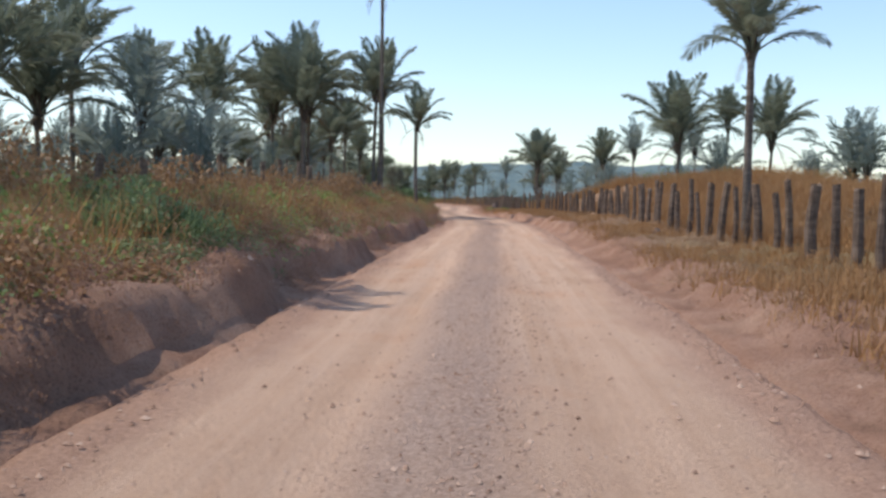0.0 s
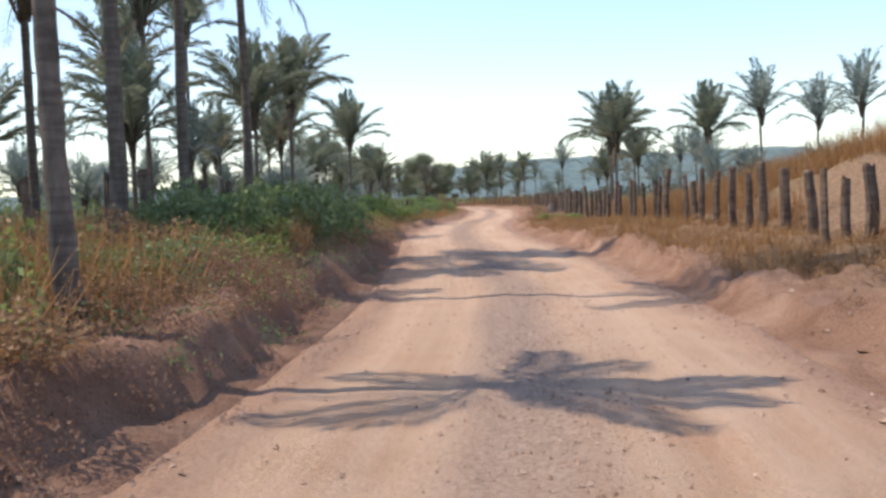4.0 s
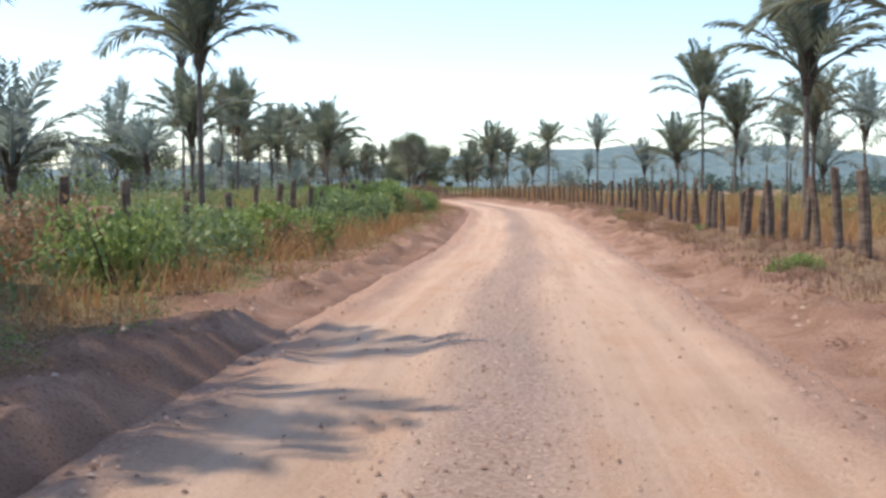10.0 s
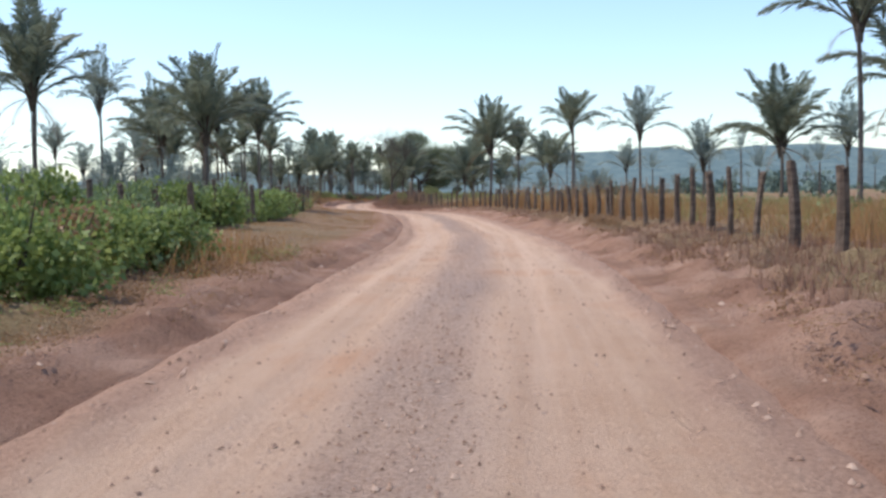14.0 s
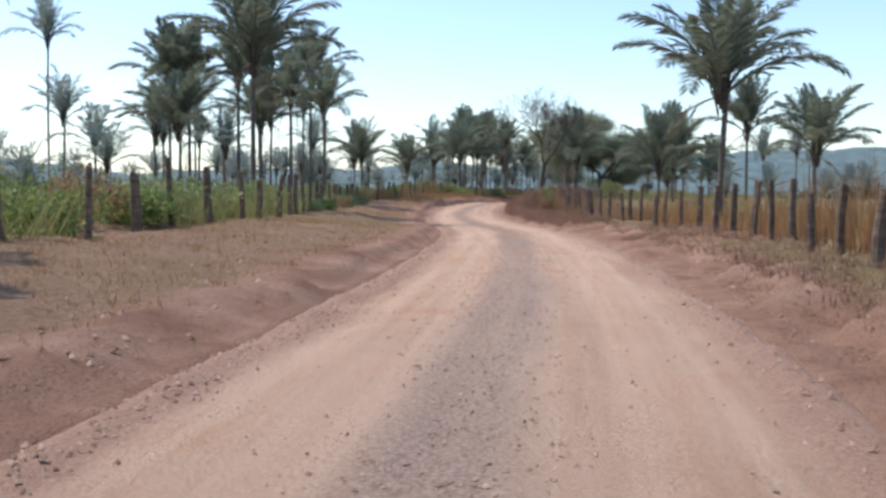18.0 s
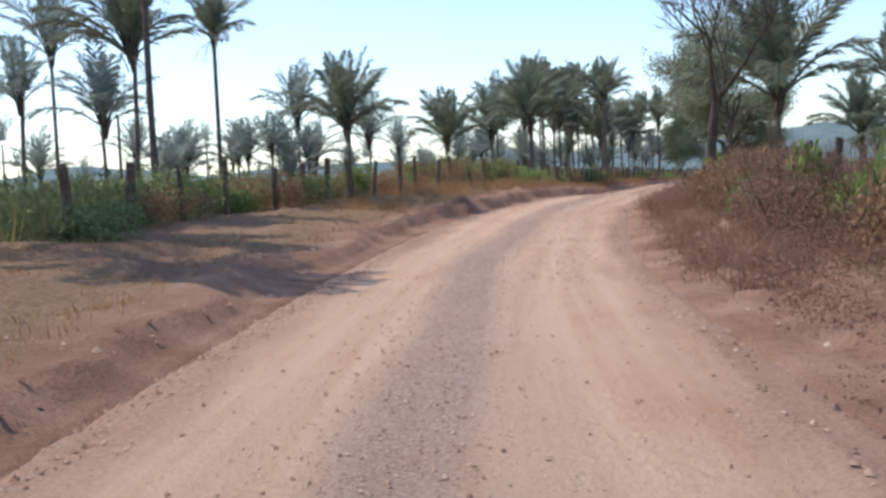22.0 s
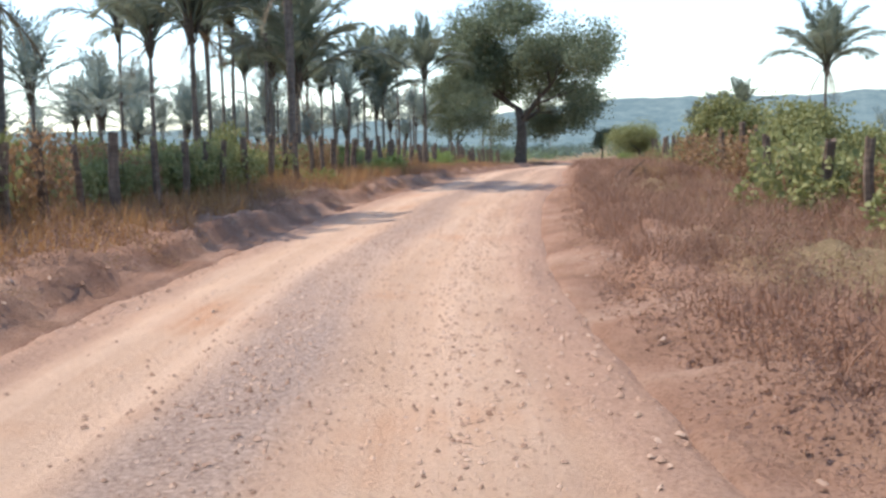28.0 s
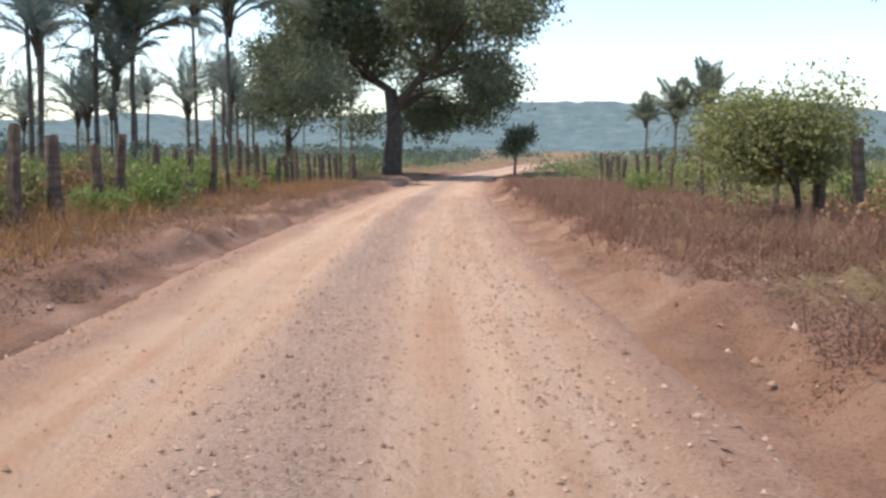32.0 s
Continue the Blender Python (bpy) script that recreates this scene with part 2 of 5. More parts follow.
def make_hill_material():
    m, n, l, b = material("haze_tinted_wooded_hill", 1.0, 0.0)
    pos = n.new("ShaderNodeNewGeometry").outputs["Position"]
    # distance haze is put into the hills' colour as blue-grey greens
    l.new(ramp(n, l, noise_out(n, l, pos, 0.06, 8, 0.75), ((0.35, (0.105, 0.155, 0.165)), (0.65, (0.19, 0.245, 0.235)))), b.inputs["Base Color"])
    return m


HILL = make_hill_material()


# ---- mesh helpers ----
def mesh_from(name, verts, faces, mat, smooth=False):
    me = bpy.data.meshes.new(name)
    me.from_pydata([tuple(v) for v in verts], [], [tuple(f) for f in faces])
    me.materials.append(mat)
    if smooth:
        me.shade_smooth()
    me.update()
    return me


def quads_mesh(name, verts, quads, mat, smooth=False):
    """A mesh from arrays: verts (n, 3), quads (m, 4)."""
    verts, quads = np.asarray(verts, np.float32), np.asarray(quads, np.int32)
    me = bpy.data.meshes.new(name)
    me.vertices.add(len(verts))
    me.vertices.foreach_set("co", verts.ravel())
    k = quads.shape[1]
    me.loops.add(quads.size)
    me.loops.foreach_set("vertex_index", quads.ravel())
    me.polygons.add(len(quads))
    me.polygons.foreach_set("loop_start", np.arange(0, quads.size, k, dtype=np.int32))
    me.materials.append(mat)
    me.update(calc_edges=True)
    me.validate()
    if smooth:
        me.shade_smooth()
    return me


def part(name, mesh, parent, m=None, label=""):
    ob = new(name, mesh)
    ob.parent = parent
    if m is not None:
        ob.matrix_local = m
    return tagged(ob, label)


def lattice(n, seed):
    return np.random.RandomState(seed).rand(n, n)


LAT = lattice(256, 7)


def vnoise(x, y):
    """Smooth noise of about -1 to 1 over arrays, with a period of 256."""
    xi, yi = np.floor(x).astype(int), np.floor(y).astype(int)
    fx, fy = x - xi, y - yi
    fx, fy = fx * fx * (3 - 2 * fx), fy * fy * (3 - 2 * fy)
    a, b, c, d = LAT[xi % 256, yi % 256], LAT[(xi + 1) % 256, yi % 256], LAT[xi % 256, (yi + 1) % 256], LAT[(xi + 1) % 256, (yi + 1) % 256]
    return 2 * ((a * (1 - fx) + b * fx) * (1 - fy) + (c * (1 - fx) + d * fx) * fy) - 1


def fractal(x, y, octaves=4):
    out, k = 0, 1.0
    for o in range(octaves):
        out = out + k * vnoise(x * 2**o + 17.3 * o, y * 2**o - 9.1 * o)
        k *= 0.5
    return out


# ---- the lie of the land ----
ROAD_HALF = 2.5
BANK_LEFT = ((-60, 0.75), (60, 0.75), (84, 0.65), (94, 0.32), (112, 0.25), (160, 0.25), (180, 0.24), (292, 0.34), (304, 0.5), (340, 0.6), (352, 0.42), (440, 0.3), (700, 0.3))
BANK_RIGHT = ((-60, 0.22), (30, 0.3), (50, 0.42), (84, 0.42), (96, 0.28), (110, 0.24), (200, 0.18), (262, 0.2), (310, 0.25), (350, 0.2), (362, 0.22), (370, 0.34), (400, 0.3), (450, 0.3), (700, 0.3))
SHOULDER_RIGHT = ((-60, 0.1), (200, 0.2), (270, 0.5), (300, 0.7), (345, 0.9), (362, 0.5), (375, 0.4), (440, 0.4), (700, 0.2))
KNOLL_RIGHT = ((-60, 0.0), (18, 0.3), (40, 1.2), (60, 2.3), (80, 2.4), (96, 1.0), (114, 0.1), (700, 0.0))
LEDGE_RIGHT = ((-60, 0.2), (40, 0.35), (52, 1.0), (88, 1.0), (100, 0.2), (330, 0.2), (350, 0.8), (440, 0.8), (700, 0.2))
VERGE_LEFT = ((-60, 0.0), (160, 0.0), (182, 1.0), (292, 1.0), (305, 0.0), (700, 0.0))


def along(knots, y):
    ys, vs = zip(*knots)
    return np.interp(y, ys, vs)


def step(v, a, b):
    t = np.clip((v - a) / (b - a), 0, 1)
    return t * t * (3 - 2 * t)


def ground_z(x, y):
    """Height of the land, and how far it is covered with dry grass, for arrays of places."""
    x, y = np.asarray(x, float), np.asarray(y, float)
    u = x - centre(y)
    a = np.abs(u)
    left = u < 0
    ragged = fractal(x * 0.9, y * 0.55, 3)
    edge = 2.95 + np.where(left, 0, along(SHOULDER_RIGHT, y)) + 0.28 * fractal(y * 0.22 + 40 * left, y * 0 + 3.3, 3) + 0.12 * ragged
    bank = np.where(left, along(BANK_LEFT, y), along(BANK_RIGHT, y))
    verge = along(VERGE_LEFT, y) * left
    h = bank * (0.8 + 0.16 * ragged) * step(a, edge, edge + np.maximum(0.3, 0.75 + 0.4 * ragged - 0.2 * verge - 0.38 * left * (1 - verge) - 0.42 * (~left) * along(LEDGE_RIGHT, y)))
    h = h + bank * 0.35 * step(a, edge + 0.8, edge + 3.5) + verge * 0.25 * step(a, 4.5, 8.5)
    h = h + np.where(left, 0, along(KNOLL_RIGHT, y)) * step(a, 5.8, 13.5)
    # gullies that rain has cut into the right-hand shoulder
    gully = np.exp(-(((y - 76.5 - 0.9 * (a - 5)) / 0.8) ** 2)) + 1.2 * np.exp(-(((y - 70.0 - 1.1 * (a - 5)) / 0.7) ** 2)) + 0.8 * np.exp(-(((y - 366 - 0.9 * (a - 5)) / 0.9) ** 2))
    h = h - (~left) * 0.5 * gully * step(a, 3.3, 4.2) * (1 - step(a, 6.0, 8.0))
    ditch = -0.015 * np.exp(-(((a - 2.8) / 0.35) ** 2))
    near = step(a, 2.35, 3.3) * (1 - step(a, 25, 60)) * (1 + 0.5 * (~left) * step(a, 2.9, 3.6))
    rough = near * (1 - 0.7 * verge * (1 - step(a, 7.5, 9.0))) * (0.10 * fractal(x * 1.7, y * 1.7, 3) + 0.07 * np.abs(fractal(x * 2.7 + 9, y * 2.7, 2)) + 0.06 * fractal(x * 0.4, y * 0.4, 3))
    far = 0.5 * step(a, 15, 60) * fractal(x * 0.02, y * 0.02, 3)
    base = rise(np.clip(y, -60, 700)) + 0.045 * (1 - step(a, 3.1, 4.4))
    under = -0.22 * (1 - step(a, 2.35, 2.7))
    cover = np.clip(step(a, edge + 0.6, edge + 2.0) * (1 - 0.2 * verge * (1 - step(a, 7.5, 9.0))), 0, 1)
    return base + h + ditch + rough + far + under, cover


def floor_at(x, y):
    return float(ground_z(np.array([x]), np.array([y]))[0][0])


def build_ground():
    ys = np.concatenate([-60 - np.geomspace(2, 500, 14)[::-1], np.arange(-60, 470, 0.33), 470 + np.geomspace(0.6, 1800, 46)])
    pos_u = np.concatenate([np.arange(2.2, 7.5, 0.15), np.arange(7.5, 20, 0.8), np.geomspace(20.5, 1500, 28)])
    us = np.concatenate([-pos_u[::-1], np.array([-1.2, 0, 1.2]), pos_u])
    yy, uu = np.meshgrid(ys, us, indexing="ij")
    xx = uu + centre(yy)
    zz, cover = ground_z(xx, yy)
    nv, nu = yy.shape
    i = (np.arange(nv - 1)[:, None] * nu + np.arange(nu - 1)[None]).ravel()
    me = quads_mesh("ground", np.stack([xx, yy, zz], -1).reshape(-1, 3), np.stack([i, i + 1, i + nu + 1, i + nu], 1), EARTH, True)
    at = me.attributes.new("cover", "FLOAT", "POINT")
    at.data.foreach_set("value", cover.ravel().astype(np.float32))
    return tagged(new("ground", me), "red-brown dry earth with eroded banks beside the road", "ground", kind="structure")


def road_z(u, y):
    x = u + centre(y)
    crown = 0.07 * (1 - (u / ROAD_HALF) ** 2)
    ruts = -0.03 * np.exp(-(((u + 1.0) / 0.28) ** 2)) - 0.03 * np.exp(-(((u - 0.95) / 0.28) ** 2))
    ruts = ruts + 0.012 * vnoise(u * 4.5, y * 0.12) + 0.008 * vnoise(u * 9, y * 0.3)
    lumps = 0.014 * fractal(x * 2.2, y * 2.2, 3) * step(np.abs(u), 1.2, 2.4) + 0.006 * fractal(x * 5, y * 5, 2)
    berm = 0.07 * np.exp(-(((np.abs(u) - 2.3 - 0.2 * vnoise(y * 0.3, u * 0 + np.sign(u) * 5)) / 0.2) ** 2)) * (0.6 + 0.5 * fractal(x * 1.4, y * 1.4, 3))
    return rise(y) + crown + ruts + lumps + berm - 0.30 * step(np.abs(u), 2.6, 3.0)


def build_road():
    ys = np.concatenate([np.arange(-55, 470, 0.28), np.arange(470, 690, 2.0)])
    us = np.linspace(-3.0, 3.0, 49)
    yy, uu = np.meshgrid(ys, us, indexing="ij")
    nv, nu = yy.shape
    i = (np.arange(nv - 1)[:, None] * nu + np.arange(nu - 1)[None]).ravel()
    quads = np.stack([i, i + 1, i + nu + 1, i + nu], 1)
    me = quads_mesh("road", np.stack([uu + centre(yy), yy, road_z(uu, yy)], -1).reshape(-1, 3), quads, ROAD_MAT, True)
    layer = me.uv_layers.new(name="UVMap")
    flat = np.stack([uu.ravel(), yy.ravel()], 1)[quads.ravel()]
    layer.data.foreach_set("uv", flat.astype(np.float32).ravel())
    return tagged(new("road", me), "unpaved pinkish laterite road with wheel tracks and loose gravel", "dirt road", kind="structure")


build_ground()
build_road()


def build_hills():
    """A far ridge of wooded hills ahead, long and low."""
    for k, (dist, low, high, seed) in enumerate(((1150, 14, 42, 3.0), (1650, 24, 66, 8.0))):
        xs = np.linspace(-1500, 1500, 240)
        crest = low + (high - low) * (0.5 + 0.5 * fractal(xs * 0.0035 + seed, xs * 0 + seed, 3)) + 1.2 * fractal(xs * 0.09, xs * 0, 2)
        crest = crest + (34 if k == 0 else 24) * step(xs, 20, 260) * (1 - step(xs, 500, 900))
        rows, n = [], len(xs)
        for back, lift in ((-260, -3.0), (-120, 0.35), (0, 1.0), (200, -0.2)):
            rows.append(np.stack([xs, 385 + dist + back + 25 * fractal(xs * 0.01 + back, xs * 0, 2), np.where(lift < 0, lift, crest * lift)], 1))
        i = (np.arange(3)[:, None] * n + np.arange(n - 1)[None]).ravel()
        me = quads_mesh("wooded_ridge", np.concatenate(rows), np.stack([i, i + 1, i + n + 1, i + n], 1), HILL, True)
        tagged(new("backdrop", me), "distant wooded hills tinted blue-green for haze", "hills", kind="structure")


build_hills()


# ---- babassu palms ----
def frond_arrays(rng, start, end, leaflets=24, width=0.26, thin=0.0105, rod=True):
    """A feather leaf of length 1 that leaves the crown at start degrees from upright and bends to end degrees; it leans towards +x."""
    n = 11
    s = np.linspace(0, 1, n)
    ang = np.radians(start + (end - start) * s**1.5)
    px = np.concatenate([[0], np.cumsum(np.sin(ang[:-1]) / (n - 1))])
    pz = np.concatenate([[0], np.cumsum(np.cos(ang[:-1]) / (n - 1))])
    verts, quads = [], []
    for k in range(n):
        r = 0.018 * (1 - 0.85 * s[k])
        t = np.array([math.sin(ang[k]), 0, math.cos(ang[k])])
        nn = np.array([math.cos(ang[k]), 0, -math.sin(ang[k])])
        c = np.array([px[k], 0, pz[k]])
        for a in (0, 2.1, 4.2):
            verts.append(c + r * (math.cos(a) * nn + math.sin(a) * np.array([0, 1, 0])))
    for k in range(n - 1 if rod else 0):
        for a in range(3):
            b = (a + 1) % 3
            quads.append((3 * k + a, 3 * k + b, 3 * k + 3 + b, 3 * k + 3 + a))
    for side in (-1, 1):
        for q in np.linspace(0.2, 0.99, leaflets):
            q = min(0.995, q + rng.uniform(-0.012, 0.012))
            i = np.interp(q, s, np.arange(n))
            k = min(int(i), n - 2)
            f = i - k
            c = np.array([px[k] * (1 - f) + px[k + 1] * f, 0, pz[k] * (1 - f) + pz[k + 1] * f])
            a = ang[k] * (1 - f) + ang[k + 1] * f
            t = np.array([math.sin(a), 0, math.cos(a)])
            up = np.array([-math.cos(a), 0, math.sin(a)])
            ln = width * (math.sin(math.pi * (0.12 + 0.82 * q)) ** 0.7) * rng.uniform(0.8, 1.1)
            lift = rng.uniform(-0.05, 0.4)
            way = t * 0.72 + np.array([0, side * 0.66, 0]) + up * lift
            way /= np.linalg.norm(way)
            droop = np.array([0, 0, -ln * rng.uniform(0.1, 0.35)])
            w = t * thin + up * 0.003
            o = len(verts)
            mid = c + way * ln * 0.55 + droop * 0.25
            tip = c + way * ln + droop
            verts += [c, mid + w, tip, mid - w]
            quads.append((o, o + 1, o + 2, o + 3))
    return np.array(verts), np.array(quads)


PALM_RNG = random.Random(11)
STYLES = ((3, 24), (9, 46), (17, 68), (26, 90), (37, 112), (52, 138))
FROND_DATA = [[frond_arrays(PALM_RNG, a + v * 2, b + v * 10, 52, 0.27, 0.0135) for v in (-1, 0, 1)] for a, b in STYLES]
FRONDS = [[quads_mesh("frond", v, q, FROND) for v, q in row] for row in FROND_DATA]
DEAD_DATA = [frond_arrays(PALM_RNG, a, b, 16, 0.2) for a, b in ((120, 176), (140, 178), (105, 170))]
DEAD = [quads_mesh("dead_frond", v, q, FROND_DEAD) for v, q in DEAD_DATA]


def trunk_mesh(seed, lean):
    """A palm stem of height 1 and radius 1, ringed, swollen at the foot."""
    rng, n, rings = random.Random(seed), 9, 18
    verts, quads = [], []
    for k in range(rings + 1):
        f = k / rings
        r = (1.0 + 0.5 * math.exp(-f * 14) - 0.22 * f) * (1.06 if k % 2 else 0.96) * rng.uniform(0.96, 1.04)
        for a in range(n):
            t = math.tau * a / n
            verts.append((r * math.cos(t) + lean * f * f, r * math.sin(t) + 0.4 * lean * math.sin(3 * f), f))
    for k in range(rings):
        for a in range(n):
            b = (a + 1) % n
            quads.append((k * n + a, k * n + b, k * n + n + b, k * n + n + a))
    return quads_mesh("trunk", verts, quads, TRUNK, True)


TRUNKS = [trunk_mesh(s, lean) for s, lean in ((1, 0.0), (2, 1.2), (3, -1.5))]


def sheath_mesh(seed):
    """The ragged funnel of old leaf bases under the crown, of length 1."""
    rng, verts, quads = random.Random(seed), [], []
    for k in range(32):
        a, z0 = rng.uniform(0, math.tau), rng.uniform(-0.05, 0.45)
        out, up = rng.uniform(0.13, 0.34), rng.uniform(0.4, 0.62)
        c, s = math.cos(a), math.sin(a)
        w = rng.uniform(0.05, 0.085)
        o = len(verts)
        for f, r, wide in ((0, 0.10, 1.3), (0.5, 0.12 + out * 0.35, 1.0), (1, 0.12 + out, 0.35)):
            z = z0 + up * f
            verts += [(r * c - w * wide * s, r * s + w * wide * c, z), (r * c + w * wide * s, r * s - w * wide * c, z), ((r + 0.05) * c, (r + 0.05) * s, z)]
        for f in (0, 3):
            quads += [(o + f, o + f + 2, o + f + 5, o + f + 3), (o + f + 2, o + f + 1, o + f + 4, o + f + 5)]
    return quads_mesh("leaf_base_funnel", verts, quads, SHEATH)


SHEATHS = [sheath_mesh(s) for s in (1, 2, 3)]


def crown_plan(rng, count, open_):
    """Turn and style of each leaf of a crown."""
    out, turn = [], rng.uniform(0, math.tau)
    for k in range(count):
        turn += 2.39996 + rng.uniform(-0.25, 0.25)
        f = (k + 0.5) / count
        style = min(5, int(f ** (1.35 - 0.6 * open_) * 6))
        out.append((turn, style, rng.randrange(3), rng.uniform(0.85, 1.12)))
    return out


FAR_DATA = [[frond_arrays(PALM_RNG, a + v * 2, b + v * 10, 22, 0.27, 0.019) for v in (-1, 0, 1)] for a, b in STYLES]


def joined_crown(seed, count):
    rng, vs, qs, o = random.Random(seed), [], [], 0
    for turn, style, v, size in crown_plan(rng, count, 0.5):
        fv, fq = FAR_DATA[style][v]
        c, s = math.cos(turn), math.sin(turn)
        vs.append(np.stack([(fv[:, 0] * c - fv[:, 1] * s) * size, (fv[:, 0] * s + fv[:, 1] * c) * size, fv[:, 2] * size], 1))
        qs.append(fq + o)
        o += len(fv)
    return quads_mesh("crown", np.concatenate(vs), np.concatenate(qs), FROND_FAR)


FAR_CROWNS = [joined_crown(s, 14) for s in range(5)]
PALM_COUNT = [0]
PALM_WORDS = ("babassu palm with an upright feathery grey-green crown in dry grass", "tall thin-stemmed palm with an arching dark green crown",
              "short young palm with a broad feathery crown near the ground")


def palm(x, y, crown_z, radius, leaves=None, far=False, dead=None):
    """A palm whose crown's middle is at crown_z and about 2 * radius across."""
    PALM_COUNT[0] += 1
    rng = random.Random(PALM_COUNT[0] * 7 + 3)
    z = floor_at(x, y) - 0.05
    near = abs(x - float(centre(y))) < 26 and not far
    length = radius * 1.85
    top = max(0.35, crown_z - z - 0.46 * length)
    tree = new("palm_tree", None)
    tree.location = (x, y, z)
    tree.rotation_euler = (0, 0, rng.uniform(0, math.tau))
    words = PALM_WORDS[2] if top < 1.6 else PALM_WORDS[1] if top > 5 else PALM_WORDS[0]
    tagged(tree, words, "palm tree", "babassu palms along the road")
    r = min(0.14, 0.07 + 0.007 * top + 0.012 * radius)
    part("trunk", rng.choice(TRUNKS), tree, Matrix.Diagonal((r, r, top + 0.1, 1)))
    funnel = length * 0.42
    part("leaf_base_funnel", rng.choice(SHEATHS), tree, Matrix.Translation((0, 0, top - 0.32 * funnel)) @ Matrix.Diagonal((funnel * 0.55, funnel * 0.55, funnel, 1)), "shaggy brown old leaf bases")
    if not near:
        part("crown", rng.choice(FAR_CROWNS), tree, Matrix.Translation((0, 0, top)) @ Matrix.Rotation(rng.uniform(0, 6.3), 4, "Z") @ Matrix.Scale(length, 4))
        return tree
    plan = crown_plan(rng, leaves or rng.randint(17, 21), rng.uniform(0.1, 0.9))
    for turn, style, v, size in plan:
        part("frond", FRONDS[style][v], tree, Matrix.Translation((0.06 * math.cos(turn), 0.06 * math.sin(turn), top)) @ Matrix.Rotation(turn, 4, "Z") @ Matrix.Scale(length * size, 4))
    for k in range(rng.randint(1, 4) if dead is None else dead):
        turn = rng.uniform(0, math.tau)
        part("dead_frond", rng.choice(DEAD), tree, Matrix.Translation((0.1 * math.cos(turn), 0.1 * math.sin(turn), top)) @ Matrix.Rotation(turn, 4, "Z") @ Matrix.Scale(length * rng.uniform(0.4, 0.7), 4), "hanging dead brown leaf")
    return tree


for px, py, ph, pr in (
        (-14.4, 47.5, 7.0, 2.49),
        (-14.6, 53.7, 9.6, 2.25),
        (-15.2, 43.6, 7.9, 2.27),
):
    palm(px, py, ph, pr)
for px, py, ph, pr in (
        (-16.2, 77.7, 10.6, 2.90),
        (-10.0, 68.5, 9.1, 2.90),
        (-6.7, 76.8, 10.0, 2.90),
        (-6.1, 99.9, 13.0, 2.90),
        (-4.6, 75.4, 10.6, 2.90),
        (0.6, 76.8, 10.4, 1.70),
        (1.2, 82.3, 11.2, 2.50),
        (0.9, 70.0, 17.0, 1.70),
        # the next two palms are added for their shade on the bank bushes
        (-4.2, 71.5, 9.5, 2.60),
        (-4.4, 80.6, 10.2, 2.80),
        (-13.0, 67.6, 5.7, 1.89),
        (-10.8, 92.5, 5.9, 1.95),
        (-6.1, 97.2, 6.6, 2.25),
        (24.5, 80.8, 8.7, 2.90),
        (33.5, 84.5, 9.2, 2.90),
        (31.3, 89.0, 9.8, 1.83),
        (-14.3, 79.8, 5.8, 1.68),
):
    palm(px, py, ph, pr)
for px, py, ph, pr in (
        (-10.2, 110.4, 10.6, 2.90),
        (-9.9, 126.6, 16.5, 2.90),
        (-3.9, 117.4, 9.7, 2.90),
        (-2.4, 124.5, 11.0, 2.90),
        (-26.8, 149.2, 10.5, 2.90),
        (-10.3, 139.3, 7.8, 1.73),
        (39.1, 150.4, 10.7, 2.90),
        (50.2, 164.9, 10.8, 2.90),
        (46.1, 144.2, 10.8, 2.90),
        (-7.6, 149.3, 8.2, 1.75),
):
    palm(px, py, ph, pr)
for px, py, ph, pr in (
        (-5.7, 143.6, 9.2, 2.90),
        (-11.6, 145.0, 8.1, 2.90),
        (-0.9, 162.7, 10.3, 2.90),
        (26.1, 158.7, 8.8, 2.90),
        (23.8, 143.0, 8.4, 2.90),
        (43.7, 185.3, 6.4, 2.90),
        (36.7, 160.2, 9.6, 2.90),
        (-17.9, 170.7, 8.0, 2.90),
        (32.0, 173.2, 6.9, 2.17),
):
    palm(px, py, ph, pr)
for px, py, ph, pr in (
        (-7.2, 190.5, 7.8, 2.90),
        (45.1, 196.5, 8.3, 2.90),
        (-19.8, 215.5, 8.0, 2.90),
):
    palm(px, py, ph, pr)
for px, py, ph, pr in (
        (-8.4, 217.5, 10.0, 2.90),
        (-17.5, 258.1, 13.0, 2.90),
        (-0.2, 224.6, 8.2, 2.90),
        (-7.9, 243.4, 8.5, 2.90),
        (38.8, 231.5, 6.8, 2.90),
        (35.9, 210.7, 12.0, 2.90),
        (40.0, 213.8, 9.1, 2.90),
        (52.4, 234.3, 9.4, 2.90),
        (45.5, 278.9, 6.7, 2.90),
        (56.4, 263.9, 7.7, 2.90),
        (-12.9, 213.4, 15.8, 2.90),
):
    palm(px, py, ph, pr)
for px, py, ph, pr in (
        (19.8, 260.0, 8.2, 2.90),
        (25.6, 243.2, 8.2, 1.72),
        (36.7, 271.4, 10.1, 2.90),
        (37.1, 281.8, 5.5, 1.84),
        (29.2, 291.7, 6.7, 2.90),
        (-3.9, 266.8, 10.8, 2.90),
        (-5.9, 286.8, 8.8, 1.95),
        (-9.9, 291.5, 10.5, 2.27),
        (-12.2, 291.1, 8.3, 2.27),
        (-15.9, 296.0, 12.6, 2.62),
        (-20.9, 297.6, 12.8, 2.90),
        (-25.6, 301.1, 8.7, 2.90),
        (18.4, 299.7, 5.7, 2.62),
):
    palm(px, py, ph, pr)
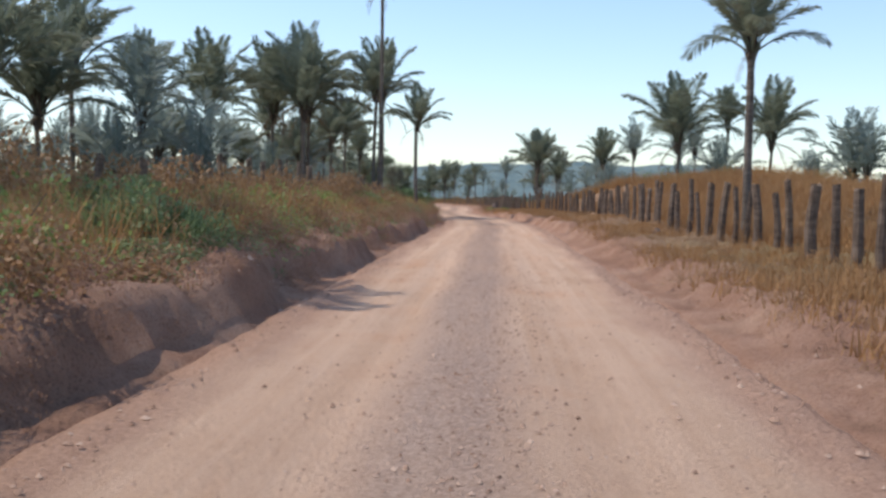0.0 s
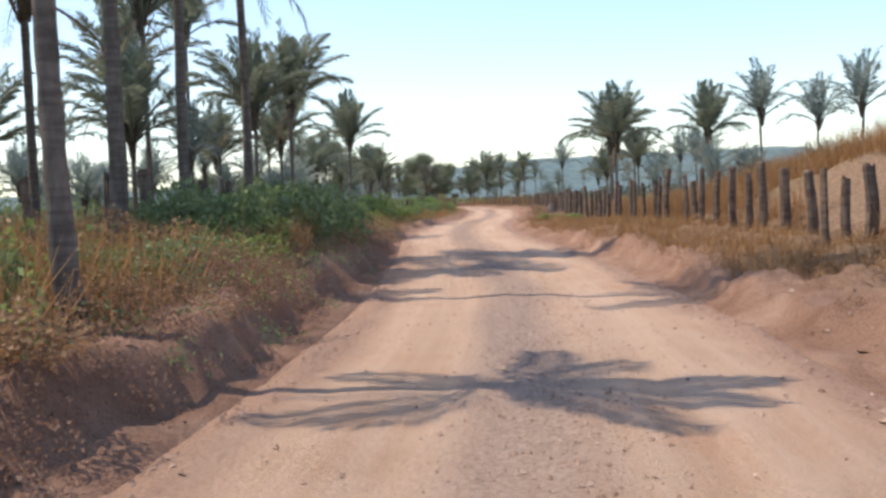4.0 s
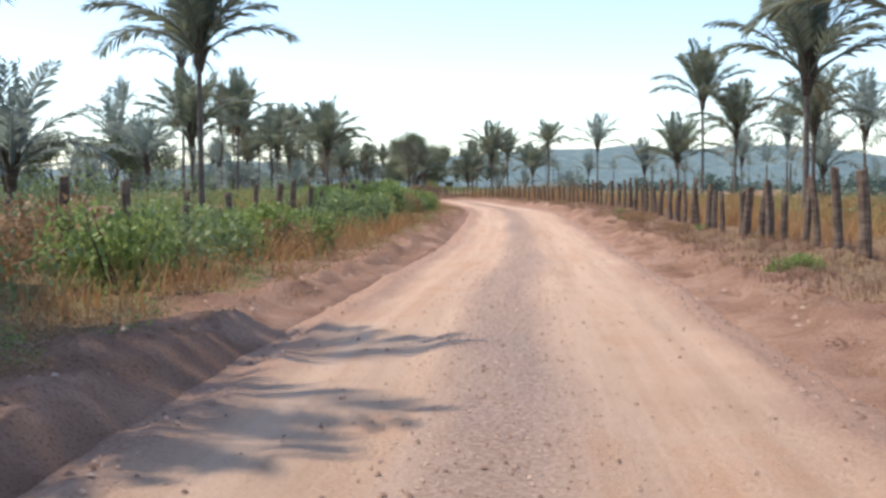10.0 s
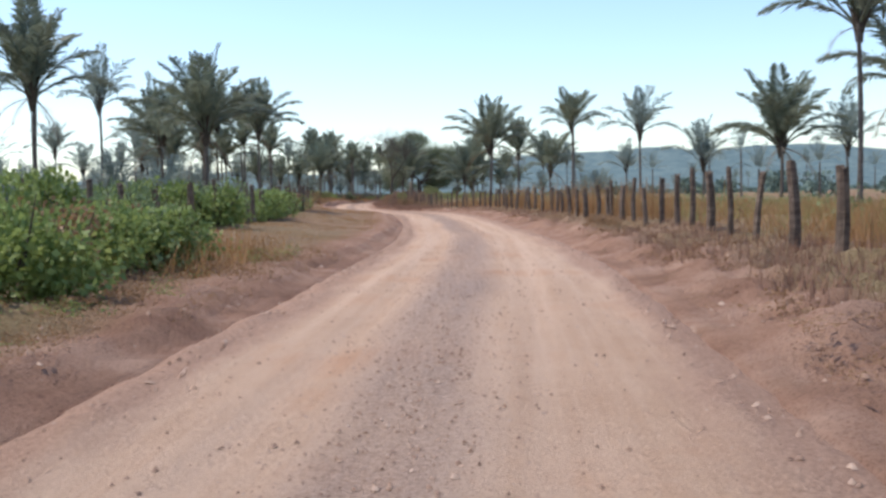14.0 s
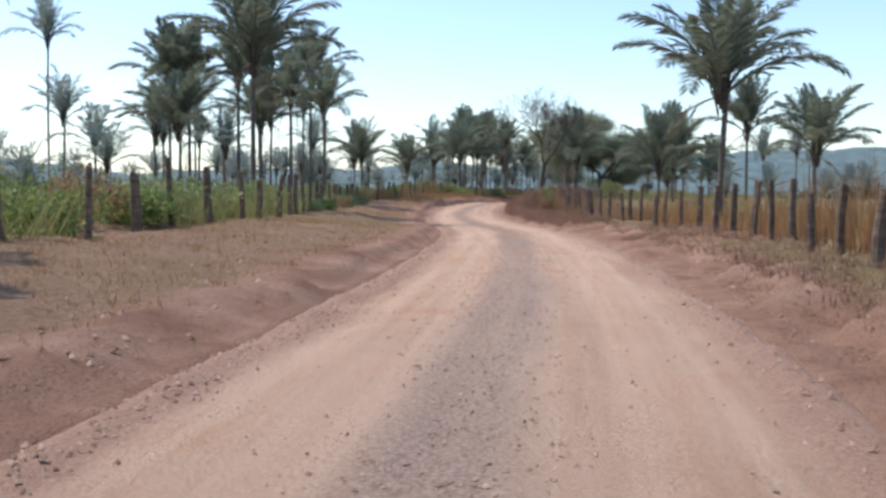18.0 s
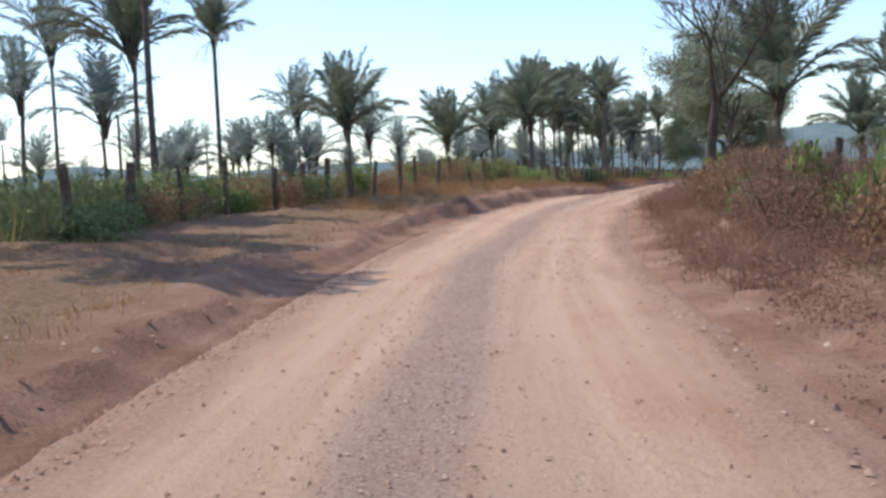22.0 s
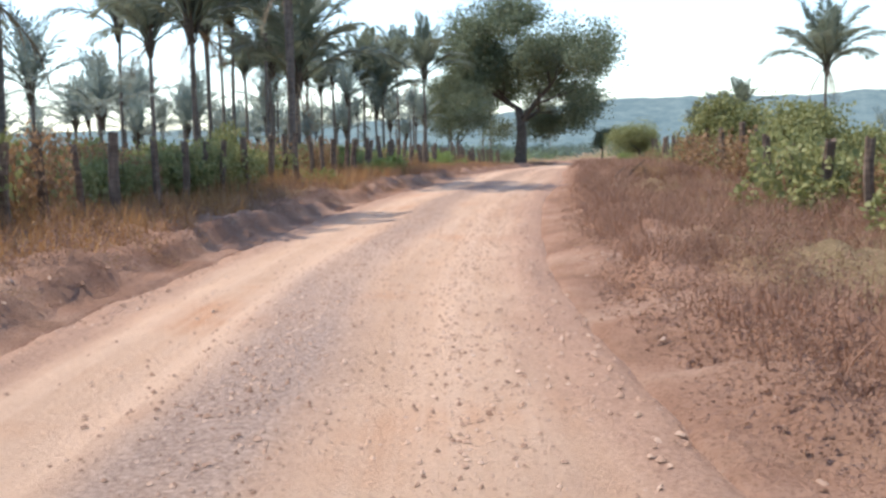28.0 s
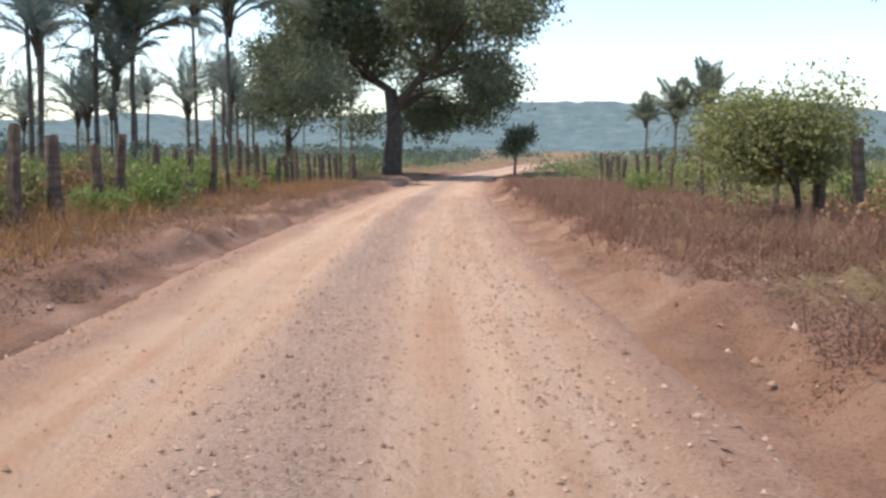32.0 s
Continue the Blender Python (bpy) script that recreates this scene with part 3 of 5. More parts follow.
for px, py, ph, pr in (
        (-22.4, 297.0, 13.0, 2.90),
        (-19.1, 291.4, 8.6, 2.90),
        (-31.1, 323.6, 8.8, 2.31),
        (-14.4, 297.2, 13.1, 2.90),
        (-13.0, 307.0, 14.0, 2.90),
        (-21.6, 320.1, 11.1, 2.90),
        (-37.3, 311.8, 8.1, 2.53),
        (-42.5, 315.0, 11.3, 2.90),
        (-48.4, 322.2, 20.6, 2.90),
        (20.0, 310.7, 6.6, 2.90),
        (27.1, 316.5, 9.7, 2.90),
        (-34.9, 322.7, 9.0, 2.26),
):
    palm(px, py, ph, pr)
for px, py, ph, pr in (
        (-35.9, 333.8, 13.6, 2.90),
        (-32.0, 333.6, 8.5, 2.90),
        (-19.8, 326.1, 11.6, 1.79),
        (-16.1, 337.7, 7.6, 2.90),
        (-40.3, 351.4, 6.0, 2.05),
        (-48.4, 349.2, 5.2, 2.19),
        (-38.5, 357.0, 5.6, 2.16),
        (-34.0, 358.2, 5.9, 2.16),
        (-29.0, 354.4, 6.3, 2.05),
        (-27.8, 359.8, 5.4, 2.06),
        (10.8, 321.2, 7.0, 2.90),
):
    palm(px, py, ph, pr)
for px, py, ph, pr in (
        (-29.6, 362.0, 10.0, 2.90),
        (-26.0, 371.8, 8.2, 2.90),
        (-16.2, 365.5, 7.4, 2.90),
        (-13.4, 372.5, 8.0, 2.90),
        (-8.4, 366.2, 9.7, 2.90),
        (-8.7, 386.9, 10.0, 2.98),
        (-7.8, 362.4, 8.4, 2.90),
        (-4.4, 389.6, 7.5, 2.90),
        (-33.1, 375.1, 6.2, 2.30),
        (-27.1, 385.6, 6.9, 2.16),
        (22.9, 368.0, 10.8, 2.90),
        (41.5, 419.9, 11.2, 3.25),
        (47.6, 420.3, 11.3, 2.98),
):
    palm(px, py, ph, pr)
for px, py, ph, pr in (
        (-25.5, 408.5, 8.4, 2.90),
        (-21.3, 414.2, 13.0, 2.90),
        (-15.3, 402.0, 10.7, 2.90),
        (-15.0, 414.2, 12.5, 2.90),
        (-13.9, 417.1, 13.4, 2.90),
        (-12.0, 422.6, 10.0, 2.47),
):
    palm(px, py, ph, pr)
for px, py, ph, pr in (
        (-16.1, 419.0, 15.0, 2.90),
        (-16.5, 424.8, 16.3, 2.90),
        (-11.0, 415.7, 14.0, 2.90),
        (-13.0, 436.8, 16.2, 2.90),
        (-15.8, 430.1, 10.3, 2.17),
        (-28.5, 439.9, 8.2, 2.44),
        (-22.6, 439.9, 7.2, 2.44),
        (-31.5, 434.9, 7.1, 2.53),
        (-15.9, 445.1, 9.9, 2.06),
        (32.6, 424.9, 10.0, 2.90),
):
    palm(px, py, ph, pr)
for px, py, ph, pr in (
        (-13.8, 442.8, 11.0, 2.90),
        (-12.4, 442.8, 11.4, 2.90),
        (-12.2, 450.7, 9.7, 2.11),
        (-26.8, 466.1, 4.9, 2.68),
        (-24.4, 476.0, 5.3, 2.44),
        (-20.6, 475.9, 5.3, 2.17),
        (-17.4, 480.8, 5.9, 2.27),
        (-14.5, 480.7, 6.2, 2.05),
        (-6.5, 440.8, 10.5, 2.90),
        (-4.7, 440.7, 9.3, 2.90),
        (-4.9, 465.0, 13.8, 2.90),
        (-15.8, 443.0, 12.2, 2.90),
        (-1.2, 453.2, 12.4, 3.38),
        (40.5, 483.4, 7.4, 2.68),
        (38.1, 485.5, 6.5, 2.30),
        (34.5, 483.5, 5.5, 1.55),
):
    palm(px, py, ph, pr)

# two tall palms close to the start, whose crowns shade the road
palm(-7.6, 17.0, 8.3, 1.9)
palm(-9.6, 21.5, 9.3, 2.0)
# two tall palms behind the pasture fence, whose crowns shade the far road
palm(-2.9, 378.7, 11.0, 2.2)
palm(-3.6, 383.0, 10.4, 2.0)
# a slim palm standing alone on the cut bank
palm(3.0, 61.0, 6.8, 1.25)
# palms on the fence side beyond the tall bare tree
for px, py, ph, pr in ((18.7, 355.0, 5.6, 2.4), (23.6, 361.0, 6.2, 2.6), (27.5, 366.0, 5.4, 2.3), (21.0, 349.0, 4.2, 2.0)):
    palm(px, py, ph, pr)
# the thin palm on the fence side
palm(10.3, 27.6, 6.8, 1.3)

# the groves behind, leaf by leaf only where the road comes close
_rng = random.Random(21)
for y0, y1, side, u0, u1, count, low, high in ((35, 120, -1, 14, 42, 34, 3.0, 8.0), (120, 185, -1, 18, 45, 22, 2.5, 6.0), (60, 190, 1, 20, 50, 20, 2.5, 5.0),
                                               (345, 440, -1, 17, 50, 20, 3.0, 6.0), (425, 520, -1, 10, 48, 26, 5.0, 10.5), (300, 400, 1, 24, 50, 6, 2.5, 5.0), (195, 290, -1, 18, 50, 16, 2.5, 5.5)):
    for k in range(count):
        py = _rng.uniform(y0, y1)
        tall, away = _rng.uniform(low, high), _rng.uniform(u0, u1)
        if side < 0:
            away = max(away, tall + 8 + 2 * _rng.random())
        palm(float(centre(py)) + side * away, py, tall, _rng.uniform(1.5, 2.6), far=True)

# palms too far off to be told apart, as one wood
def distant_palms():
    rng, vs, qs, o = random.Random(5), [], [], 0
    light = [[frond_arrays(PALM_RNG, a, b, 9, 0.25, 0.032, False) for a, b in STYLES]]
    stem = np.array([(math.cos(a) * r, math.sin(a) * r, z) for z, r in ((0, 1.3), (1, 0.8)) for a in (0, 1.57, 3.14, 4.71)])
    stem_q = np.array([(0, 1, 5, 4), (1, 2, 6, 5), (2, 3, 7, 6), (3, 0, 4, 7)])
    stems_v, stems_q, so = [], [], 0
    for k in range(130):
        py = rng.uniform(40, 640)
        away = rng.uniform(34, 120) if py < 420 else rng.uniform(22, 150)
        px = float(centre(py)) + (-1 if rng.random() < 0.6 else 1) * away
        z, top, length = floor_at(px, py) - 0.1, rng.uniform(2.0, 7.0), rng.uniform(2.8, 4.6)
        for turn, style, v, size in crown_plan(rng, 13, 0.5):
            fv, fq = light[0][style]
            c, s, m = math.cos(turn), math.sin(turn), size * length
            vs.append(np.stack([(fv[:, 0] * c - fv[:, 1] * s) * m + px, (fv[:, 0] * s + fv[:, 1] * c) * m + py, fv[:, 2] * m + z + top], 1))
            qs.append(fq + o)
            o += len(fv)
        stems_v.append(stem * np.array([0.13, 0.13, top + 0.3]) + np.array([px, py, z]))
        stems_q.append(stem_q + so)
        so += 8
    wood = tagged(new("distant_palms", quads_mesh("distant_palms", np.concatenate(vs), np.concatenate(qs), FROND_FAR)), "far palm wood behind the pastures, leaves tinted pale for haze", "palms", kind="stuff")
    tagged(new("distant_palm_stems", quads_mesh("distant_palm_stems", np.concatenate(stems_v), np.concatenate(stems_q), TRUNK)), "thin grey stems of the far palm wood", "palms", kind="stuff")


distant_palms()


# ---- fences of rough split posts ----
def post_mesh(seed):
    rng, n, rings = random.Random(seed), 9, 7
    verts, faces = [], []
    bend, bend2 = rng.uniform(-0.05, 0.05), rng.uniform(-0.05, 0.05)
    lobes = [rng.uniform(0.82, 1.2) for _ in range(n)]
    for k in range(rings + 1):
        f = k / rings
        for a in range(n):
            t = math.tau * a / n
            r = lobes[a] * (1.12 - 0.2 * f) * rng.uniform(0.95, 1.05)
            verts.append((r * 0.09 * math.cos(t) + bend * math.sin(f * 3), r * 0.09 * math.sin(t) + bend2 * math.sin(f * 4), f + (rng.uniform(-0.03, 0.03) if k == rings else 0)))
    for k in range(rings):
        for a in range(n):
            b = (a + 1) % n
            faces.append((k * n + a, k * n + b, k * n + n + b, k * n + n + a))
    faces.append(tuple(range(rings * n, rings * n + n)))
    return mesh_from("post", verts, faces, POST)


POSTS = [post_mesh(s) for s in range(7)]


def fence(label, side, stretches, seed):
    rng = random.Random(seed)
    root = tagged(new("fence", None), label, "fence")
    y0 = stretches[0][0]
    root.location = (float(centre(y0)) + side * 6, y0, floor_at(float(centre(y0)) + side * 6, y0))
    bpy.context.view_layer.update()
    for y0, y1, gap, off0, off1 in stretches:
        y = y0
        while y < y1:
            f = (y - y0) / (y1 - y0)
            x = float(centre(y)) + side * (off0 + (off1 - off0) * f + rng.uniform(-0.12, 0.12))
            h, w = rng.uniform(1.5, 1.85), rng.uniform(0.75, 1.25)
            m = Matrix.Translation((x, y, floor_at(x, y) - 0.15)) @ Euler((rng.uniform(-0.06, 0.06), rng.uniform(-0.06, 0.06), rng.uniform(0, 6.3))).to_matrix().to_4x4() @ Matrix.Diagonal((w, w, h, 1))
            part("post", rng.choice(POSTS), root, root.matrix_world.inverted() @ m)
            y += gap * rng.uniform(0.8, 1.25)
    return root


fence("long close-set fence of rough weathered wooden posts beside the dirt road", 1, ((-6, 110, 1.35, 6.6, 6.4), (110, 170, 1.4, 6.4, 6.2), (170, 262, 2.3, 6.2, 6.4), (262, 300, 2.6, 6.4, 7.6), (300, 440, 2.3, 7.6, 8.5)), 3)
fence("crooked fence of dark wooden posts half hidden by shrubs", -1, ((20, 100, 2.6, 7.4, 7.0), (100, 170, 2.6, 7.0, 7.5), (176, 300, 2.9, 8.8, 8.8), (300, 345, 2.4, 8.0, 6.0), (345, 450, 1.7, 5.7, 5.6)), 4)


# ---- shrubs ----
def leaf_cloud(seed, count, size, lumps, spread=(1.0, 1.0, 0.8), floor_level=0.05):
    """Leaves set round several lumps inside a unit dome: arrays of verts and quads."""
    rng = np.random.RandomState(seed)
    centres = np.stack([rng.uniform(-0.55, 0.55, lumps), rng.uniform(-0.55, 0.55, lumps), rng.uniform(0.2, 0.75, lumps)], 1)
    radii = rng.uniform(0.22, 0.42, lumps)
    pick = rng.randint(0, lumps, count)
    d = rng.normal(size=(count, 3))
    d /= np.linalg.norm(d, axis=1, keepdims=True)
    c = centres[pick] + d * (radii[pick] * rng.uniform(0.45, 1.05, count) ** 0.6)[:, None]
    c = c * np.array(spread)
    c[:, 2] = np.maximum(c[:, 2], floor_level + 0.1 * rng.rand(count))
    a = d * 0.5 + rng.normal(size=(count, 3)) * 0.6 + np.array([0, 0, -0.25])
    a /= np.linalg.norm(a, axis=1, keepdims=True)
    b = np.cross(a, rng.normal(size=(count, 3)))
    b /= np.linalg.norm(b, axis=1, keepdims=True)
    ln, wd = size * rng.uniform(0.7, 1.35, count)[:, None], size * rng.uniform(0.28, 0.45, count)[:, None]
    fold = np.cross(a, b) * wd * 0.35
    verts = np.stack([c, c + a * ln * 0.5 + b * wd + fold, c + a * ln, c + a * ln * 0.5 - b * wd + fold], 1).reshape(-1, 3)
    return verts, np.arange(count * 4).reshape(-1, 4)


def tube(path, radii, sides=6):
    verts, quads = [], []
    across = None
    for k, (p, r) in enumerate(zip(path, radii)):
        p = Vector(p)
        t = (Vector(path[min(k + 1, len(path) - 1)]) - Vector(path[max(k - 1, 0)])).normalized()
        if across is None:
            across = t.orthogonal()
        across = (across - t * across.dot(t)).normalized()
        other = t.cross(across)
        for a in range(sides):
            verts.append(p + across * (r * math.cos(math.tau * a / sides)) + other * (r * math.sin(math.tau * a / sides)))
    for k in range(len(path) - 1):
        for a in range(sides):
            b = (a + 1) % sides
            quads.append((k * sides + a, k * sides + b, (k + 1) * sides + b, (k + 1) * sides + a))
    return np.array([tuple(v) for v in verts]), np.array(quads)


def merged(pieces):
    vs, qs, o = [], [], 0
    for v, q in pieces:
        vs.append(v)
        qs.append(q + o)
        o += len(v)
    return np.concatenate(vs), np.concatenate(qs)


def stem_mesh(seed, high=0.75):
    rng = random.Random(seed)
    a, out = rng.uniform(0, math.tau), rng.uniform(0.2, 0.6)
    path = [(0.06 * math.cos(a), 0.06 * math.sin(a), -0.05)]
    for f in (0.35, 0.7, 1.0):
        path.append((out * f * math.cos(a) + rng.uniform(-0.05, 0.05), out * f * math.sin(a) + rng.uniform(-0.05, 0.05), high * f * rng.uniform(0.85, 1.1)))
    return quads_mesh("stem", *tube(path, (0.02, 0.015, 0.01, 0.004), 5), BARK)


STEMS = [stem_mesh(s) for s in range(9)]
LEAF_FORMS = {
    "green": [leaf_cloud(s, 1700, 0.082, 10) for s in range(3)],
    "dark": [leaf_cloud(s + 10, 1800, 0.078, 11) for s in range(3)],
    "pale": [leaf_cloud(s + 50, 1500, 0.085, 11) for s in range(3)],
    "dry": [leaf_cloud(s + 20, 900, 0.07, 10) for s in range(3)],
    "rust": [leaf_cloud(s + 40, 2300, 0.042, 13) for s in range(4)],
    "sapling": [leaf_cloud(s + 30, 260, 0.17, 6, (0.8, 0.8, 1.0), 0.25) for s in range(2)],
}
LEAF_MATS = {"green": SHRUB, "dark": SHRUB_DARK, "dry": SHRUB_DRY, "pale": SHRUB_PALE, "rust": SHRUB_RUST, "sapling": SHRUB}
LEAFY = {kind: [quads_mesh("foliage", v, q, LEAF_MATS[kind]) for v, q in forms] for kind, forms in LEAF_FORMS.items()}
SHRUB_WORDS = {"pale": "pale yellow-green leafy bush behind the fence", "green": "bright green leafy shrub on the roadside bank", "dark": "dense dark green bush beside the road",
               "dry": "half-dry brown shrub with thin stems on the bank", "rust": "tall rust-brown dead-leaved bush crowding the fence",
               "sapling": "small broad-leaved green sapling by the roadside"}
SCRUB_WORDS = {"pale": "pale yellow-green scrub grown together behind the fence", "green": "green leafy scrub grown together along the fence", "dark": "dark green scrub grown together along the fence", "dry": "half-dry brown scrub grown together along the fence", "rust": "rust-brown dead scrub grown together on the bank"}
SHRUB_COUNT = [0]


def shrub(x, y, wide, high, kind):
    SHRUB_COUNT[0] += 1
    rng = random.Random(SHRUB_COUNT[0] * 13 + 1)
    bush = new("shrub", None)
    bush.location, bush.rotation_euler = (x, y, floor_at(x, y) - 0.04), (0, 0, rng.uniform(0, 6.3))
    tagged(bush, SHRUB_WORDS[kind], "shrub", "roadside shrubs")
    m = Matrix.Diagonal((wide, wide, high, 1))
    part("foliage", rng.choice(LEAFY[kind]), bush, m)
    for stem in rng.sample(STEMS, 4):
        part("stem", stem, bush, m)
    return bush


def scrub_along(seed, count, y0, y1, side, u0, u1, kinds, wide, high):
    """A run of bushes grown into one another behind the fence, one mesh for each kind of leaf."""
    rng, found = random.Random(seed), {}
    for k in range(count):
        y = y0 + (y1 - y0) * (k + rng.random()) / count
        x = float(centre(y)) + side * rng.uniform(u0, u1)
        kind = rng.choice(kinds)
        v, q = rng.choice(LEAF_FORMS[kind])
        t, w, h = rng.uniform(0, 6.3), rng.uniform(*wide), rng.uniform(*high)
        c, s = math.cos(t), math.sin(t)
        found.setdefault(kind, []).append((np.stack([(v[:, 0] * c - v[:, 1] * s) * w + x, (v[:, 0] * s + v[:, 1] * c) * w + y, v[:, 2] * h + floor_at(x, y) - 0.04], 1), q))
    for kind, pieces in found.items():
        tagged(new("scrub", quads_mesh("scrub", *merged(pieces), LEAF_MATS[kind])), SCRUB_WORDS[kind], "scrub", kind="stuff")


def shrubs_along(seed, count, y0, y1, side, u0, u1, kinds, wide, high):
    rng = random.Random(seed)
    for k in range(count):
        y = y0 + (y1 - y0) * (k + rng.random()) / count
        x = float(centre(y)) + side * rng.uniform(u0, u1)
        shrub(x, y, rng.uniform(*wide), rng.uniform(*high), rng.choice(kinds))


# the bank beside the shrubs, from the start on
scrub_along(20, 70, 2, 72, -1, 3.5, 5.4, ("rust", "dry", "dry", "dark"), (0.5, 0.95), (0.45, 0.95))
scrub_along(22, 26, 84, 112, -1, 4.0, 6.4, ("dry", "green", "dry"), (0.4, 0.8), (0.35, 0.75))
shrubs_along(18, 22, 146, 182, -1, 5.0, 8.5, ("green", "dark", "dry", "green"), (1.1, 1.7), (1.0, 1.7))
scrub_along(19, 26, 14, 68, -1, 5.4, 9.5, ("dry",), (0.9, 1.5), (1.2, 2.0))
shrubs_along(1, 28, 4, 60, -1, 4.3, 8.0, ("green", "dry", "dry", "dark", "dry"), (0.8, 1.4), (0.7, 1.25))
shrubs_along(2, 26, 60, 95, -1, 4.0, 8.0, ("dry", "rust", "dark", "dry", "green"), (0.7, 1.3), (0.6, 1.2))
shrubs_along(3, 10, 75, 84, -1, 4.6, 6.4, ("dark", "dark", "green"), (1.1, 1.7), (1.2, 1.9))
shrubs_along(4, 24, 112, 140, -1, 5.0, 8.0, ("green", "green", "dry", "dark"), (1.0, 1.6), (1.0, 1.75))
shrubs_along(5, 26, 136, 180, -1, 5.0, 9.0, ("green", "dark", "dry", "green"), (0.9, 1.6), (0.8, 1.4))
shrubs_along(16, 24, 184, 214, -1, 8.6, 12.5, ("green", "dark", "green"), (1.2, 1.9), (1.4, 2.3))
scrub_along(17, 26, 214, 262, -1, 9.0, 12.5, ("green", "dry", "green", "dark"), (1.0, 1.6), (1.1, 1.8))
scrub_along(6, 20, 182, 260, -1, 8.8, 14.0, ("green", "dry", "green"), (0.7, 1.3), (0.7, 1.3))
scrub_along(7, 18, 262, 304, -1, 8.0, 13.0, ("green", "dry", "dark"), (0.8, 1.4), (0.7, 1.3))
scrub_along(21, 28, 298, 324, -1, 7.2, 11.0, ("dry", "dry", "green"), (0.8, 1.4), (0.8, 1.5))
shrubs_along(8, 28, 322, 352, -1, 6.0, 10.5, ("green", "green", "dry", "green"), (1.0, 1.7), (1.1, 2.0))
shrubs_along(15, 26, 346, 374, -1, 6.2, 9.5, ("green", "pale", "dry"), (0.9, 1.5), (1.2, 2.0))
scrub_along(28, 46, 318, 376, -1, 6.4, 10.5, ("pale", "pale", "dry"), (1.0, 1.6), (1.5, 2.3))
scrub_along(29, 24, 376, 415, -1, 6.4, 9.5, ("pale", "dry"), (0.9, 1.4), (1.2, 1.9))
scrub_along(9, 44, 372, 430, -1, 5.2, 9.5, ("dry", "green", "green"), (0.8, 1.3), (0.9, 1.6))

def thicket(label, seed, count, y0, y1, side, u0, u1, wide, high, mat, leaves=75, size=0.16):
    """A tangle of low weeds nobody could count, as one object of pointed three-cornered leaves."""
    rng = np.random.RandomState(seed)
    forms = []
    for k in range(4):
        v, q = leaf_cloud(300 + seed * 7 + k, leaves, size, 6, (1, 1, 0.9), 0.02)
        v = v.reshape(-1, 4, 3)
        forms.append(np.stack([v[:, 1], v[:, 2], v[:, 3]], 1).reshape(-1, 3))
    vs = []
    y = rng.uniform(y0, y1, count)
    x = centre(y) + side * rng.uniform(u0, u1, count)
    z = ground_z(x, y)[0]
    for k in range(count):
        v = forms[k % 4]
        t, w, h = rng.uniform(0, 6.3), rng.uniform(*wide), rng.uniform(*high)
        c, s = math.cos(t), math.sin(t)
        vs.append(np.stack([(v[:, 0] * c - v[:, 1] * s) * w + x[k], (v[:, 0] * s + v[:, 1] * c) * w + y[k], v[:, 2] * h + z[k] - 0.03], 1))
    vs = np.concatenate(vs)
    tagged(new("weeds", quads_mesh("weeds", vs, np.arange(len(vs)).reshape(-1, 3), mat)), label, "weeds", kind="stuff")


thicket("dry brown weeds hanging over the cut of the roadside bank", 1, 520, -4, 110, -1, 3.2, 6.5, (0.4, 0.8), (0.3, 0.8), SHRUB_DRY, 140, 0.10)
thicket("green weeds and seedlings on the cut bank", 2, 300, -4, 110, -1, 3.4, 8.5, (0.4, 0.8), (0.35, 0.9), SHRUB, 140, 0.10)
thicket("dull green scrub on top of the roadside bank", 3, 150, 4, 180, -1, 5.0, 12.0, (0.6, 1.1), (0.5, 1.1), SHRUB_DARK)
thicket("dry weeds on the cut bank", 4, 130, 110, 182, -1, 3.9, 6.0, (0.3, 0.6), (0.15, 0.4), SHRUB_DRY)
thicket("leafy green scrub beside the road", 5, 150, 108, 182, -1, 5.0, 10.0, (0.5, 1.0), (0.5, 1.1), SHRUB)
thicket("dry leaf litter and weeds on the grassy verge", 6, 900, 0, 262, 1, 3.4, 6.8, (0.3, 0.7), (0.08, 0.3), SHRUB_DRY)
thicket("rusty dead weeds on the rusty bank", 7, 1300, 262, 350, 1, 3.1, 10.0, (0.4, 0.9), (0.25, 0.75), SHRUB_RUST, 170, 0.085)
thicket("rusty dead weeds on the rusty bank", 8, 1300, 350, 450, 1, 3.4, 10.0, (0.4, 0.9), (0.2, 0.6), SHRUB_RUST, 170, 0.085)
thicket("brown weeds along the pasture fence", 9, 520, 300, 440, -1, 3.5, 7.5, (0.4, 0.8), (0.25, 0.7), SHRUB_RUST, 150, 0.09)
thicket("yellow-green scrub behind the pasture fence", 10, 240, 180, 330, -1, 9.0, 20.0, (0.7, 1.3), (0.7, 1.4), SHRUB_PALE)
thicket("yellow-green scrub behind the pasture fence", 11, 420, 322, 450, -1, 6.2, 14.0, (0.7, 1.2), (0.9, 1.9), SHRUB_PALE, 130, 0.12)
thicket("pale green scrub beyond the post fence", 12, 420, 335, 460, 1, 7.6, 20.0, (0.8, 1.5), (0.9, 1.9), SHRUB_PALE, 130, 0.12)
thicket("dry scrub beyond the post fence", 13, 260, 0, 300, 1, 8.0, 24.0, (0.7, 1.3), (0.5, 1.1), SHRUB_DRY)
thicket("dull green scrub far beyond the post fence", 14, 200, 0, 300, 1, 10.0, 34.0, (0.8, 1.5), (0.7, 1.5), SHRUB_DARK)
thicket("dark undergrowth below the palm grove", 15, 330, 20, 190, -1, 12.0, 46.0, (0.9, 1.8), (0.8, 2.2), SHRUB_DARK)
